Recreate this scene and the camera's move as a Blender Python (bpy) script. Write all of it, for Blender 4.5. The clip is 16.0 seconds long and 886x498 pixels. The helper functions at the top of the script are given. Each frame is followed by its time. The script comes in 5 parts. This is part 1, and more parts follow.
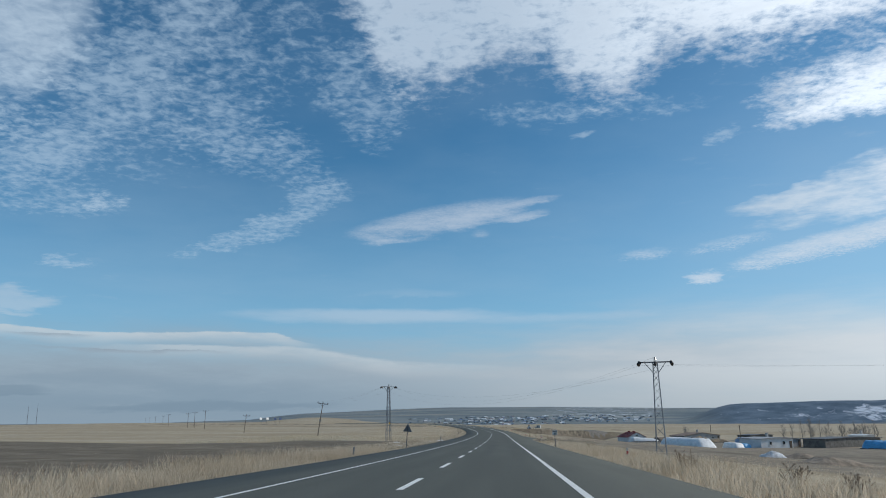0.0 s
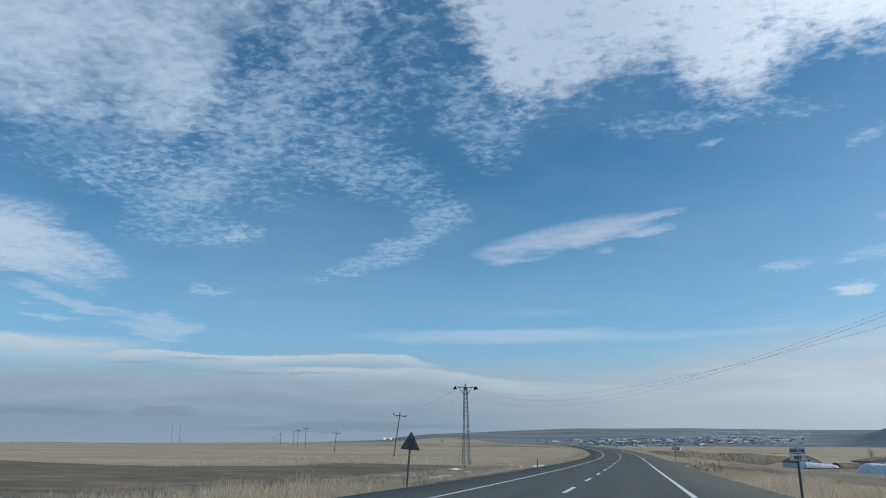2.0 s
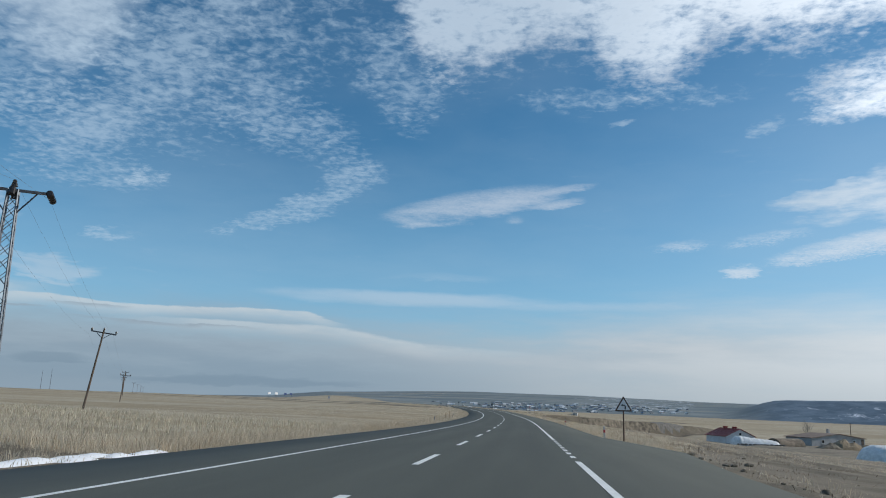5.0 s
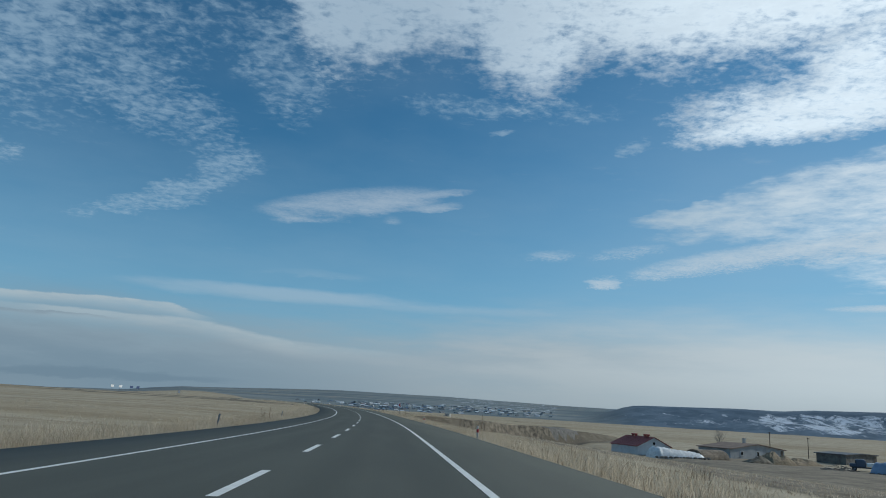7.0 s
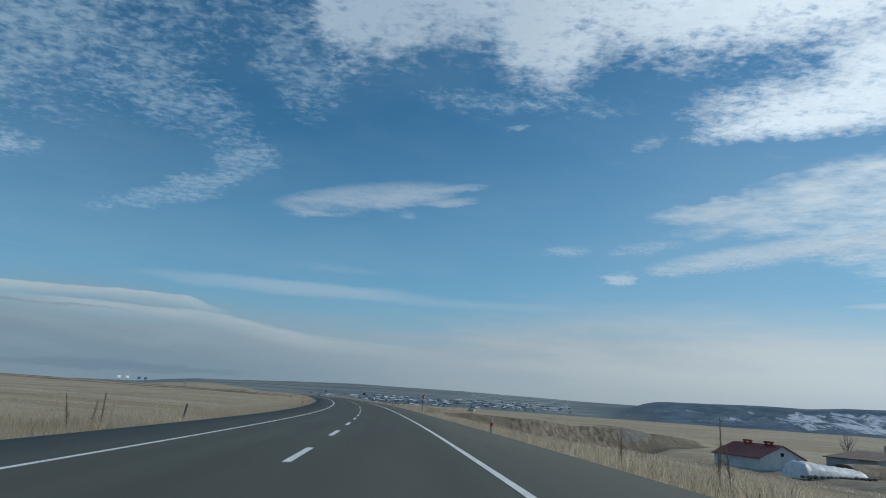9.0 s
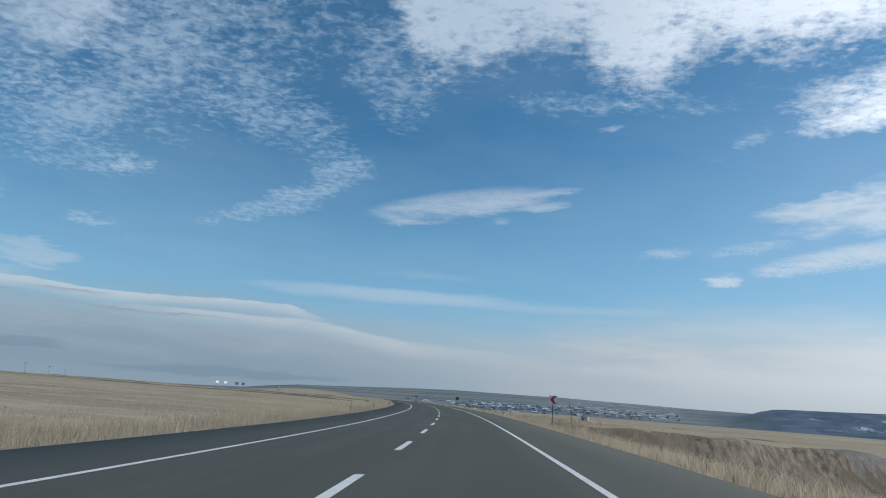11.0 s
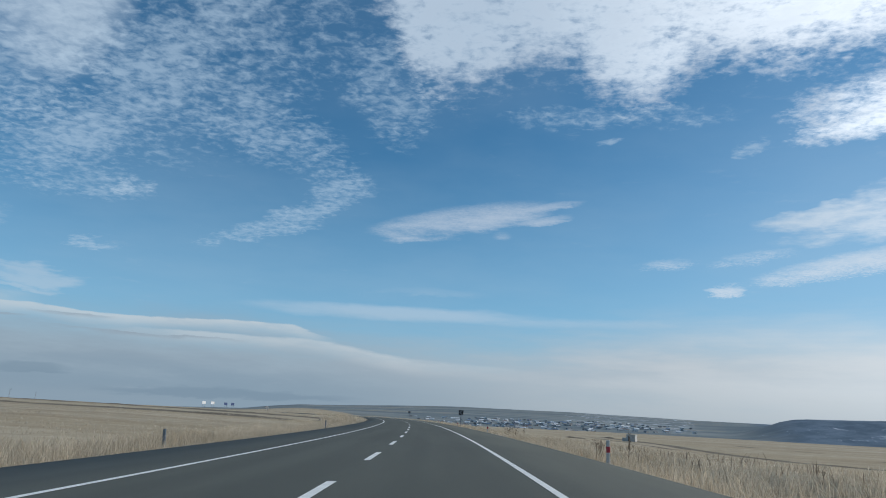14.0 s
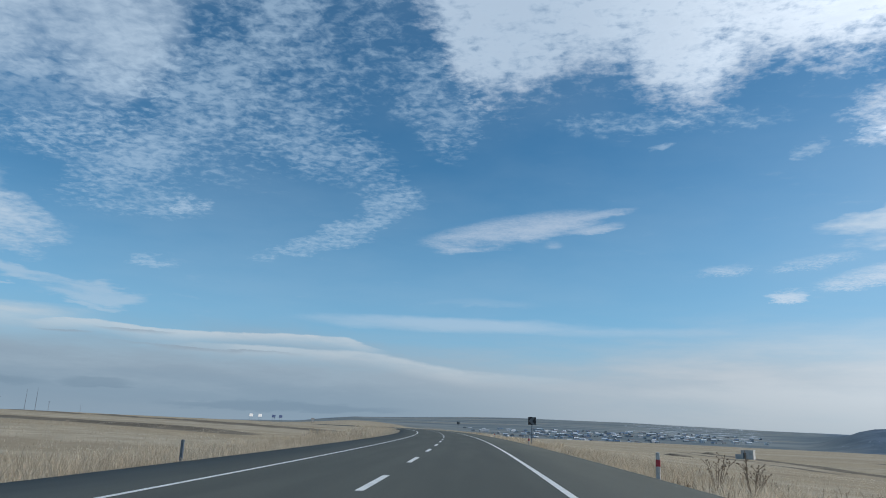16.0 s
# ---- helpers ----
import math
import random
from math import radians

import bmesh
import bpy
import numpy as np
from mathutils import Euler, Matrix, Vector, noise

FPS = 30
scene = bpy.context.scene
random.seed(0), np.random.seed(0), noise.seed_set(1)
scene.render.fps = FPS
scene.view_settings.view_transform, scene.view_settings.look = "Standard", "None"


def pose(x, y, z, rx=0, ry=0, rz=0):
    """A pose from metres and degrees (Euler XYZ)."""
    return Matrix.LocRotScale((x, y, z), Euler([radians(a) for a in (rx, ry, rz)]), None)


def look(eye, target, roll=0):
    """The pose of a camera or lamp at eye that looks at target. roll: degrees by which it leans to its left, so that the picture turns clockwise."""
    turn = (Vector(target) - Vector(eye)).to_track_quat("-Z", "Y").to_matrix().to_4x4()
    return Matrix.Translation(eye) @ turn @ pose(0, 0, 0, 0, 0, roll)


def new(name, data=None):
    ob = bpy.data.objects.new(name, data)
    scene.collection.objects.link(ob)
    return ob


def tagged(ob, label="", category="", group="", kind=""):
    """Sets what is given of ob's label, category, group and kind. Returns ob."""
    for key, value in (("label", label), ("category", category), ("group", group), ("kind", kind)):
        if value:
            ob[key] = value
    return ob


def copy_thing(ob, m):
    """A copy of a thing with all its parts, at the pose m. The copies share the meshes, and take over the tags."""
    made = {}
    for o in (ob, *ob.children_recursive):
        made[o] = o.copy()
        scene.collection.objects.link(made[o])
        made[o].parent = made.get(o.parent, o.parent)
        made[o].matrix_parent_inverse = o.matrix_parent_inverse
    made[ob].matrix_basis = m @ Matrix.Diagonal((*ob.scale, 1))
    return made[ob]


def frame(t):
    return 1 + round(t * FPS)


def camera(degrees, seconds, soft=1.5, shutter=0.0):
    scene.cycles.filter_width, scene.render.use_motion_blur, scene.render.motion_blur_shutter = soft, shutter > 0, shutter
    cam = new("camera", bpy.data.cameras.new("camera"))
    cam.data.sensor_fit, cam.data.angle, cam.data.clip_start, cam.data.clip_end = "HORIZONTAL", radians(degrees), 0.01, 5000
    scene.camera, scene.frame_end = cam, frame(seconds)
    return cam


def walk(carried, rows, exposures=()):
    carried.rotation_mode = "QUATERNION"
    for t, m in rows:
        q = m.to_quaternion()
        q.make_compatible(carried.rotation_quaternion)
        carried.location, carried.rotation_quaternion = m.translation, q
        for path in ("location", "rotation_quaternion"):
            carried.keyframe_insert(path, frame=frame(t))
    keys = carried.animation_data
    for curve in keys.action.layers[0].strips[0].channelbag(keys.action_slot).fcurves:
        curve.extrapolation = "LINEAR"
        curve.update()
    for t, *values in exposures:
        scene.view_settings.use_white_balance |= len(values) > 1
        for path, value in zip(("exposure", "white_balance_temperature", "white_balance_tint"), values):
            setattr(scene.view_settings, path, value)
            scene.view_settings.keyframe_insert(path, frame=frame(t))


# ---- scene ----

EXPOSURES = ((0.0, 0.03, 6450, 10), (1.5, 0.03, 6300, 10), (2.5, 0.15, 6300, 10), (3.5, 0.24, 6420, 10), (4.0, 0.06, 6450, 10), (4.5, 0.12, 6500, 10), (5.2, 0.05, 6520, 10), (6.8, -0.22, 6250, 5), (7.5, -0.32, 6120, 3), (8.5, -0.32, 6120, 3), (9.5, -0.16, 6330, 8), (10.2, -0.02, 6400, 10), (12.5, 0.06, 6480, 10), (14.5, 0.03, 6420, 10), (15.0, 0.0, 6380, 10), (16.0, 0.06, 6350, 10))
# The camera: one lens, carried along the right-hand lane of the road.
cam = camera(62.320, 16.0, 1.0)
# seconds, eye, then yaw (to the left of +y), pitch and lean in degrees
ROWS = (
    (0.0, 2.126, -0.056, 1.045, 3.217, 13.181, -0.617),
    (0.5, 2.375, 10.026, 0.863, 4.995, 13.698, -1.120),
    (1.0, 2.615, 20.241, 0.680, 7.563, 14.428, -1.039),
    (1.5, 2.844, 30.591, 0.500, 10.423, 14.791, -0.856),
    (2.0, 3.068, 41.074, 0.322, 13.081, 14.813, -0.214),
    (2.5, 3.282, 51.683, 0.147, 14.277, 14.348, 0.416),
    (3.0, 3.487, 62.412, -0.025, 14.328, 13.603, 1.026),
    (3.5, 3.739, 73.258, -0.190, 12.502, 12.775, 1.072),
    (4.0, 3.983, 84.223, -0.347, 10.318, 12.329, 1.454),
    (4.5, 4.220, 95.276, -0.496, 7.777, 12.066, 1.610),
    (5.0, 4.368, 106.389, -0.635, 5.853, 11.956, 1.941),
    (5.5, 4.509, 117.560, -0.764, 3.534, 11.960, 2.259),
    (6.0, 4.643, 128.790, -0.884, 0.819, 12.078, 2.566),
    (6.5, 4.716, 140.044, -0.987, -1.844, 12.238, 2.857),
    (7.0, 4.777, 151.288, -1.080, -4.010, 12.370, 3.131),
    (7.5, 4.820, 162.523, -1.160, -5.232, 12.402, 3.383),
    (8.0, 4.832, 173.749, -1.227, -5.510, 12.333, 3.613),
    (8.5, 4.800, 184.955, -1.282, -4.491, 11.936, 3.647),
    (9.0, 4.711, 196.128, -1.323, -2.806, 11.885, 3.667),
    (9.5, 4.599, 207.269, -1.359, 0.433, 11.978, 3.609),
    (10.0, 4.419, 218.376, -1.390, 3.226, 11.959, 3.793),
    (10.5, 4.172, 229.466, -1.416, 4.649, 11.929, 3.884),
    (11.0, 3.893, 240.561, -1.437, 4.703, 11.889, 3.884),
    (11.5, 3.544, 251.658, -1.448, 4.029, 11.875, 3.798),
    (12.0, 3.123, 262.758, -1.444, 3.269, 11.921, 3.634),
    (12.5, 2.664, 273.868, -1.424, 3.063, 12.064, 3.400),
    (13.0, 2.121, 284.989, -1.387, 3.413, 12.304, 3.096),
    (13.5, 1.489, 296.121, -1.338, 4.142, 12.709, 2.866),
    (14.0, 0.768, 307.263, -1.288, 4.880, 13.161, 2.653),
    (14.5, -0.038, 318.387, -1.239, 5.683, 13.765, 2.309),
    (15.0, -0.924, 329.466, -1.191, 6.399, 14.234, 2.221),
    (15.5, -1.887, 340.499, -1.144, 7.795, 14.275, 2.305),
    (16.0, -2.923, 351.486, -1.097, 9.020, 13.849, 2.352),
)
walk(cam, [(t, pose(x, y, z, 90, 0, yaw) @ pose(0, 0, 0, pitch) @ pose(0, 0, 0, 0, 0, lean))
           for t, x, y, z, yaw, pitch, lean in ROWS], EXPOSURES)

# The road's centre line: curvature, grade and crossfall against the way along it, in metres.
CURVE_AT, CURVE = np.arange(-40, 901, 47.0), (0.000094, 0.000131, 0.000103, 0.000053, 0.000106, 0.000549, 0.000558, 0.000727, 0.000645, 0.000501, 0.000678, 0.000741, 0.000790, 0.000832, 0.000868, 0.000898, 0.000925, 0.000948, 0.000969, 0.000989, 0.001008)
GRADE_AT, GRADE = np.arange(-40, 901, 47.0), (-0.01752, -0.01805, -0.01612, -0.01238, -0.00855, -0.00360, -0.00156, 0.00451, 0.00422, 0.00477, 0.00396, 0.00480, 0.00403, 0.00317, 0.00251, 0.00200, 0.00162, 0.00134, 0.00115, 0.00102, 0.00096)
BANK_AT, BANK = (-40, 60, 130, 200, 270, 340, 420, 900), (0.0158, 0.0099, 0.0054, 0.0184, 0.0176, 0.0198, 0.0162, 0.0141)
HEADING, LANE, DASH_STEP, DASH_FIRST, DASH_LENGTH, LANE_RIGHT, CROWN = -0.02630, 3.6, 9.6930, 5.205, 3.889, 3.519, 0.0242

# ---------------------------------------------------------------- sky and sun
SUN_AZIMUTH, SUN_HEIGHT = 76.0, 26.0
SKY_TINT = (0.45, 0.93, 1.06)


def link(tree, a, b):
    tree.links.new(a, b)


def math_node(tree, op, a, b=None, c=None, clamp=False):
    n = tree.nodes.new("ShaderNodeMath")
    n.operation, n.use_clamp = op, clamp
    for i, v in enumerate((a, b, c)):
        if v is None:
            continue
        if isinstance(v, (int, float)):
            n.inputs[i].default_value = v
        else:
            link(tree, v, n.inputs[i])
    return n.outputs[0]


def mix_colour(tree, fac, a, b, mode="MIX"):
    n = tree.nodes.new("ShaderNodeMix")
    n.data_type, n.blend_type = "RGBA", mode
    for socket, v in ((n.inputs["Factor"], fac), (n.inputs[6], a), (n.inputs[7], b)):
        if isinstance(v, (int, float)):
            socket.default_value = v
        elif isinstance(v, tuple):
            socket.default_value = (*v, 1) if len(v) == 3 else v
        else:
            link(tree, v, socket)
    return n.outputs[2]


def noise_node(tree, vector, scale, detail=4.0, rough=0.55, distortion=0.0):
    n = tree.nodes.new("ShaderNodeTexNoise")
    n.inputs["Scale"].default_value, n.inputs["Detail"].default_value = scale, detail
    n.inputs["Roughness"].default_value, n.inputs["Distortion"].default_value = rough, distortion
    link(tree, vector, n.inputs["Vector"])
    return n.outputs[0]


def ramp(tree, value, low, high):
    n = tree.nodes.new("ShaderNodeMapRange")
    n.interpolation_type = "SMOOTHSTEP"
    n.inputs["From Min"].default_value, n.inputs["From Max"].default_value = low, high
    link(tree, value, n.inputs["Value"])
    return n.outputs[0]


def combine(tree, x, y, z):
    n = tree.nodes.new("ShaderNodeCombineXYZ")
    for i, v in enumerate((x, y, z)):
        if isinstance(v, (int, float)):
            n.inputs[i].default_value = v
        else:
            link(tree, v, n.inputs[i])
    return n.outputs[0]


def patch_group():
    """A soft oval in the sky: 1 in its middle, 0 at its rim, from azimuth and height in degrees."""
    tree = bpy.data.node_groups.new("cloud_patch", "ShaderNodeTree")
    for name in ("azimuth", "height", "a0", "h0", "long", "short", "turn"):
        tree.interface.new_socket(name, in_out="INPUT", socket_type="NodeSocketFloat")
    tree.interface.new_socket("mask", in_out="OUTPUT", socket_type="NodeSocketFloat")
    src, dst = tree.nodes.new("NodeGroupInput"), tree.nodes.new("NodeGroupOutput")
    a = math_node(tree, "SUBTRACT", src.outputs[0], src.outputs[2])
    h = math_node(tree, "SUBTRACT", src.outputs[1], src.outputs[3])
    turn = math_node(tree, "RADIANS", src.outputs[6])
    c, s = math_node(tree, "COSINE", turn), math_node(tree, "SINE", turn)
    u = math_node(tree, "ADD", math_node(tree, "MULTIPLY", a, c), math_node(tree, "MULTIPLY", h, s))
    v = math_node(tree, "SUBTRACT", math_node(tree, "MULTIPLY", h, c), math_node(tree, "MULTIPLY", a, s))
    u, v = math_node(tree, "DIVIDE", u, src.outputs[4]), math_node(tree, "DIVIDE", v, src.outputs[5])
    q = math_node(tree, "ADD", math_node(tree, "MULTIPLY", u, u), math_node(tree, "MULTIPLY", v, v))
    link(tree, math_node(tree, "SUBTRACT", 1.0, q, clamp=True), dst.inputs[0])
    return tree


def make_sky():
    world = bpy.data.worlds.new("sky")
    scene.world = world
    world.use_nodes = True
    t = world.node_tree
    t.nodes.clear()
    out, back = t.nodes.new("ShaderNodeOutputWorld"), t.nodes.new("ShaderNodeBackground")
    back.inputs["Strength"].default_value = 0.1
    link(t, back.outputs[0], out.inputs[0])
    sky = t.nodes.new("ShaderNodeTexSky")
    sky.sky_type, sky.sun_disc = "NISHITA", False
    sky.sun_elevation, sky.sun_rotation = radians(SUN_HEIGHT), radians(SUN_AZIMUTH)
    sky.altitude, sky.air_density, sky.dust_density, sky.ozone_density = 1800, 1.0, 0.6, 1.6

    coord = t.nodes.new("ShaderNodeTexCoord").outputs["Generated"]
    part = t.nodes.new("ShaderNodeSeparateXYZ")
    link(t, coord, part.inputs[0])
    x, y, z = part.outputs
    azimuth = math_node(t, "DEGREES", math_node(t, "ARCTAN2", x, y))
    height = math_node(t, "DEGREES", math_node(t, "ARCSINE", z))
    # the cloud layer lies on a plane overhead, so that its grain shrinks towards the horizon
    lift = math_node(t, "ADD", math_node(t, "MAXIMUM", z, 0.0), 0.10)
    plane = combine(t, math_node(t, "DIVIDE", x, lift), math_node(t, "DIVIDE", y, lift), 0.0)
    warp = noise_node(t, plane, 2.2, 4, 0.6)
    warp2 = noise_node(t, combine(t, math_node(t, "DIVIDE", y, lift), math_node(t, "DIVIDE", x, lift), 3.7), 2.6, 4, 0.6)
    sway = math_node(t, "MULTIPLY", math_node(t, "SUBTRACT", warp, 0.5), 6.0)
    bob = math_node(t, "MULTIPLY", math_node(t, "SUBTRACT", warp2, 0.5), 4.0)
    wa, wh = math_node(t, "ADD", azimuth, sway), math_node(t, "ADD", height, bob)
    group = patch_group()

    def patch(a0, h0, long, short, turn, az=wa, hh=wh):
        n = t.nodes.new("ShaderNodeGroup")
        n.node_tree = group
        link(t, az, n.inputs[0])
        link(t, hh, n.inputs[1])
        for i, v in enumerate((a0, h0, long, short, turn)):
            n.inputs[2 + i].default_value = v
        return n.outputs[0]

    def most(masks):
        got = masks[0]
        for m in masks[1:]:
            got = math_node(t, "MAXIMUM", got, m)
        return got

    def times(a, b):
        return math_node(t, "MULTIPLY", a, b)

    def plus(a, b):
        return math_node(t, "ADD", a, b)

    def off(n, gain):
        return times(math_node(t, "SUBTRACT", n, 0.5), gain)

    # the grain of the layer: small puffs in rows, in clumps and open lanes
    rows_of = combine(t, math_node(t, "DIVIDE", x, lift), times(math_node(t, "DIVIDE", y, lift), 1.1), 0.0)
    puffs, clumps = noise_node(t, rows_of, 30.0, 4, 0.55, 0.4), noise_node(t, plane, 10.0, 4, 0.55)
    lanes = noise_node(t, plane, 3.4, 4, 0.55)
    fine = noise_node(t, rows_of, 70.0, 5, 0.6, 0.3)
    streaks = noise_node(t, combine(t, times(azimuth, 0.06), times(height, 0.35), 1.0), 1.6, 6, 0.6)
    wisp = noise_node(t, combine(t, times(azimuth, 0.11), times(height, 0.55), 4.0), 2.4, 8, 0.62)
    thin = noise_node(t, plane, 1.1, 5, 0.55)
    grain = plus(plus(off(puffs, 2.3), off(fine, 0.8)), plus(off(clumps, 1.1), off(lanes, 1.0)))

    def clear(cloud, mask, rim=0.25):
        return times(cloud, ramp(t, mask, 0.0, rim))

    def bump(a0, wide):
        u = times(math_node(t, "SUBTRACT", azimuth, a0), 1.0 / wide)
        return math_node(t, "SUBTRACT", 1.0, times(u, u), clamp=True)

    # rippled high cloud, broken into small see-through puffs: a thick slanting belt and a thin fan to its right
    belt = most([patch(-28.0, 24.0, 10.5, 4.6, 48), patch(-33.0, 18.8, 6.5, 3.2, 30), patch(-23.0, 30.5, 6.5, 4.0, 40)])
    fan = most([patch(-20, 21.3, 11, 3.6, -22), patch(-36, 19.8, 8, 2.6, 10), patch(-11.5, 26.5, 4.2, 3.2, 60), patch(-24, 26, 15, 8, 30),
                patch(-8.5, 24.0, 4.5, 3.0, 30), patch(-33, 15.4, 7, 1.9, 5), patch(9, 23.2, 11, 1.2, 0), patch(-20, 37, 18, 6, 10)])
    trail = most([patch(-18.6, 14.0, 6.0, 0.95, 20), patch(-13.8, 16.2, 4.2, 1.7, 28)])
    dots = most([patch(-29.6, 15.5, 1.3, 0.75, 10), patch(-27.4, 15.8, 1.0, 0.55, 10), patch(-30.7, 11.0, 2.3, 0.6, 0), patch(8.5, 21.0, 1.5, 0.4, 10), patch(19.0, 20.2, 2.0, 0.5, 14)])
    cover = most([belt, times(fan, 0.62), times(trail, 0.95)])
    ripple = ramp(t, plus(times(math_node(t, "POWER", cover, 0.7), 1.0), grain), 0.16, 1.50)
    ripple = clear(ripple, cover, 0.3)
    dots = clear(ramp(t, plus(times(dots, 0.9), plus(off(puffs, 1.6), off(fine, 1.0))), 0.15, 1.2), dots)

    # smooth film high on the left, frayed at its rim, and a dense tongue below it
    film = most([patch(-45, 29, 13.5, 8.6, 10), patch(-40, 35, 16, 8, 0), patch(-36, 27.5, 6.5, 6.5, 0)])
    film = clear(ramp(t, plus(plus(times(math_node(t, "POWER", film, 0.6), 1.25), off(lanes, 0.8)), plus(off(clumps, 1.0), off(puffs, 0.9))), 0.12, 1.6), film)
    fringe = patch(-39, 21.5, 9, 4.0, 5)
    fringe = clear(ramp(t, plus(fringe, grain), 0.2, 1.45), fringe)
    dense = most([patch(-45.5, 13.7, 9.5, 2.7, -13), patch(-52, 14.0, 12, 4.0, 0)])
    dense = clear(ramp(t, plus(plus(times(math_node(t, "POWER", dense, 0.7), 1.15), off(lanes, 0.7)), plus(off(clumps, 0.9), off(puffs, 0.9))), 0.15, 1.3), dense)
    veils = ramp(t, plus(most([patch(-39.5, 9.5, 6.5, 0.75, -10), patch(-35, 8.4, 4.5, 0.9, 0), patch(-41.5, 8.6, 2.4, 0.3, 0), patch(-35.5, 7.6, 3.2, 0.5, 0)]), off(wisp, 1.8)), 0.2, 1.1)

    # thick pale bank overhead: its torn lower rim hangs in two lobes
    rim_at = plus(plus(plus(26.6, times(bump(10.6, 4.6), -2.7)), plus(times(bump(-4.8, 5.5), -1.7), times(ramp(t, azimuth, -7.0, -15.0), 7.0))),
                  plus(times(bump(3.2, 3.0), 0.35), times(ramp(t, azimuth, 13.0, 22.0), -0.9)))
    above = math_node(t, "SUBTRACT", plus(height, plus(off(clumps, 1.6), off(lanes, 1.8))), rim_at)
    roof = times(times(ramp(t, above, -2.6, 4.2), 1.4), times(ramp(t, height, 48.0, 40.0), ramp(t, azimuth, 80.0, 60.0)))
    right = most([patch(33.5, 22.6, 13.0, 2.9, 2), patch(30, 21.3, 9.0, 1.5, 6), patch(42, 25, 15, 5.6, 0), patch(37, 24.5, 9, 3.5, 0)])
    right = times(math_node(t, "POWER", right, 0.7), 1.3)
    bank = math_node(t, "MAXIMUM", roof, right)
    solid = ramp(t, bank, 0.5, 1.2)
    bank_in = clear(ramp(t, plus(bank, plus(plus(off(puffs, 1.5), off(fine, 0.7)), plus(off(clumps, 1.3), off(wisp, 1.0)))), 0.16, 1.5), bank, 0.3)

    # a softer mass below it that thins out to the left in long streaks
    soft_mass = most([patch(39, 15.6, 14.5, 3.6, 8), patch(31, 15.6, 12.0, 1.9, 12), patch(44, 12.6, 15, 4.4, 0), patch(40, 16.8, 11, 3.2, 4), patch(26, 15.0, 8.5, 1.1, 3)])
    soft_in = clear(ramp(t, plus(times(math_node(t, "POWER", soft_mass, 0.7), 1.15), plus(plus(off(wisp, 2.0), off(clumps, 1.0)), off(puffs, 0.6))), 0.05, 1.7), soft_mass)

    # small lens-shaped cloud with frayed ends
    low_height = plus(height, off(wisp, 1.3))
    lens = most([patch(-3.4, 15.35, 8.6, 1.35, 9, azimuth, low_height), times(patch(2.0, 16.35, 5.0, 0.5, 9, azimuth, low_height), 0.8), times(patch(2.6, 15.5, 3.4, 0.4, 8, azimuth, low_height), 0.7),
                 times(patch(-0.2, 14.3, 1.0, 0.5, 0, azimuth, low_height), 0.35)])
    lens = clear(ramp(t, plus(plus(times(math_node(t, "POWER", lens, 0.7), 1.0), off(wisp, 1.7)), off(fine, 0.5)), 0.02, 1.35), lens, 0.35)
    torn, torn_height = plus(azimuth, plus(off(wisp, 2.0), off(clumps, 2.0))), plus(height, plus(off(wisp, 1.0), plus(off(clumps, 0.7), off(fine, 0.7))))
    shreds = most([patch(26.0, 11.85, 8.8, 1.0, 8, torn, torn_height), patch(35, 12.6, 8, 1.2, 6, torn, torn_height), patch(16.6, 10.1, 1.9, 0.55, 3, torn, torn_height),
                   times(patch(12.6, 12.2, 3.0, 0.55, 4, torn, torn_height), 0.36), times(patch(18.8, 12.5, 3.8, 0.6, 5, torn, torn_height), 0.46), patch(36, 8.2, 4.5, 0.32, 0, azimuth, height)])
    shreds = clear(ramp(t, plus(plus(times(math_node(t, "POWER", shreds, 0.7), 1.0), off(wisp, 1.2)), plus(off(fine, 0.9), off(puffs, 0.6))), 0.08, 1.35), shreds, 0.35)

    # the low layers: three wavy shelves with bright rims on the left, a white haze to the right
    soft_height = plus(height, off(streaks, 3.0))
    ripple_low = plus(off(streaks, 0.8), off(wisp, 0.5))

    def shelf(top, edge, deep, mask):
        under = math_node(t, "SUBTRACT", plus(top, ripple_low), height)
        return times(times(ramp(t, under, 0.0, edge), math_node(t, "SUBTRACT", 1.0, times(ramp(t, under, edge, deep), 0.95))), mask)

    first = shelf(7.5, 0.5, 2.6, ramp(t, azimuth, -32.5, -40.0))
    top_two = plus(plus(6.35, times(bump(-20.0, 8.0), 0.5)), plus(times(bump(-34.5, 3.5), 0.25), times(ramp(t, azimuth, -17.0, -12.0), -0.7)))
    second = shelf(top_two, 0.14, 1.1, times(ramp(t, azimuth, -12.5, -16.0), ramp(t, azimuth, -42.0, -36.0)))
    top_three = plus(5.85, plus(times(ramp(t, azimuth, -16.0, -6.0), -1.3), times(ramp(t, azimuth, -8.0, 8.0), -0.7)))
    third = shelf(top_three, 0.3, 1.5, times(ramp(t, azimuth, 6.0, -9.0), ramp(t, azimuth, -34.0, -22.0)))
    layer = times(most([first, second, times(third, 0.75)]), plus(0.62, times(ramp(t, wisp, 0.3, 0.62), 0.38)))
    crease = most([shelf(plus(5.35, off(streaks, 0.9)), 0.05, 0.42, times(bump(-26.5, 7.5), ramp(t, wisp, 0.3, 0.5))),
                   shelf(6.1, 0.06, 0.3, times(bump(-31.5, 3.0), 0.8)), shelf(5.75, 0.06, 0.22, times(bump(-36.0, 2.0), 0.8))])
    veil = math_node(t, "SUBTRACT", 1.0, ramp(t, soft_height, 4.0, 21.0))
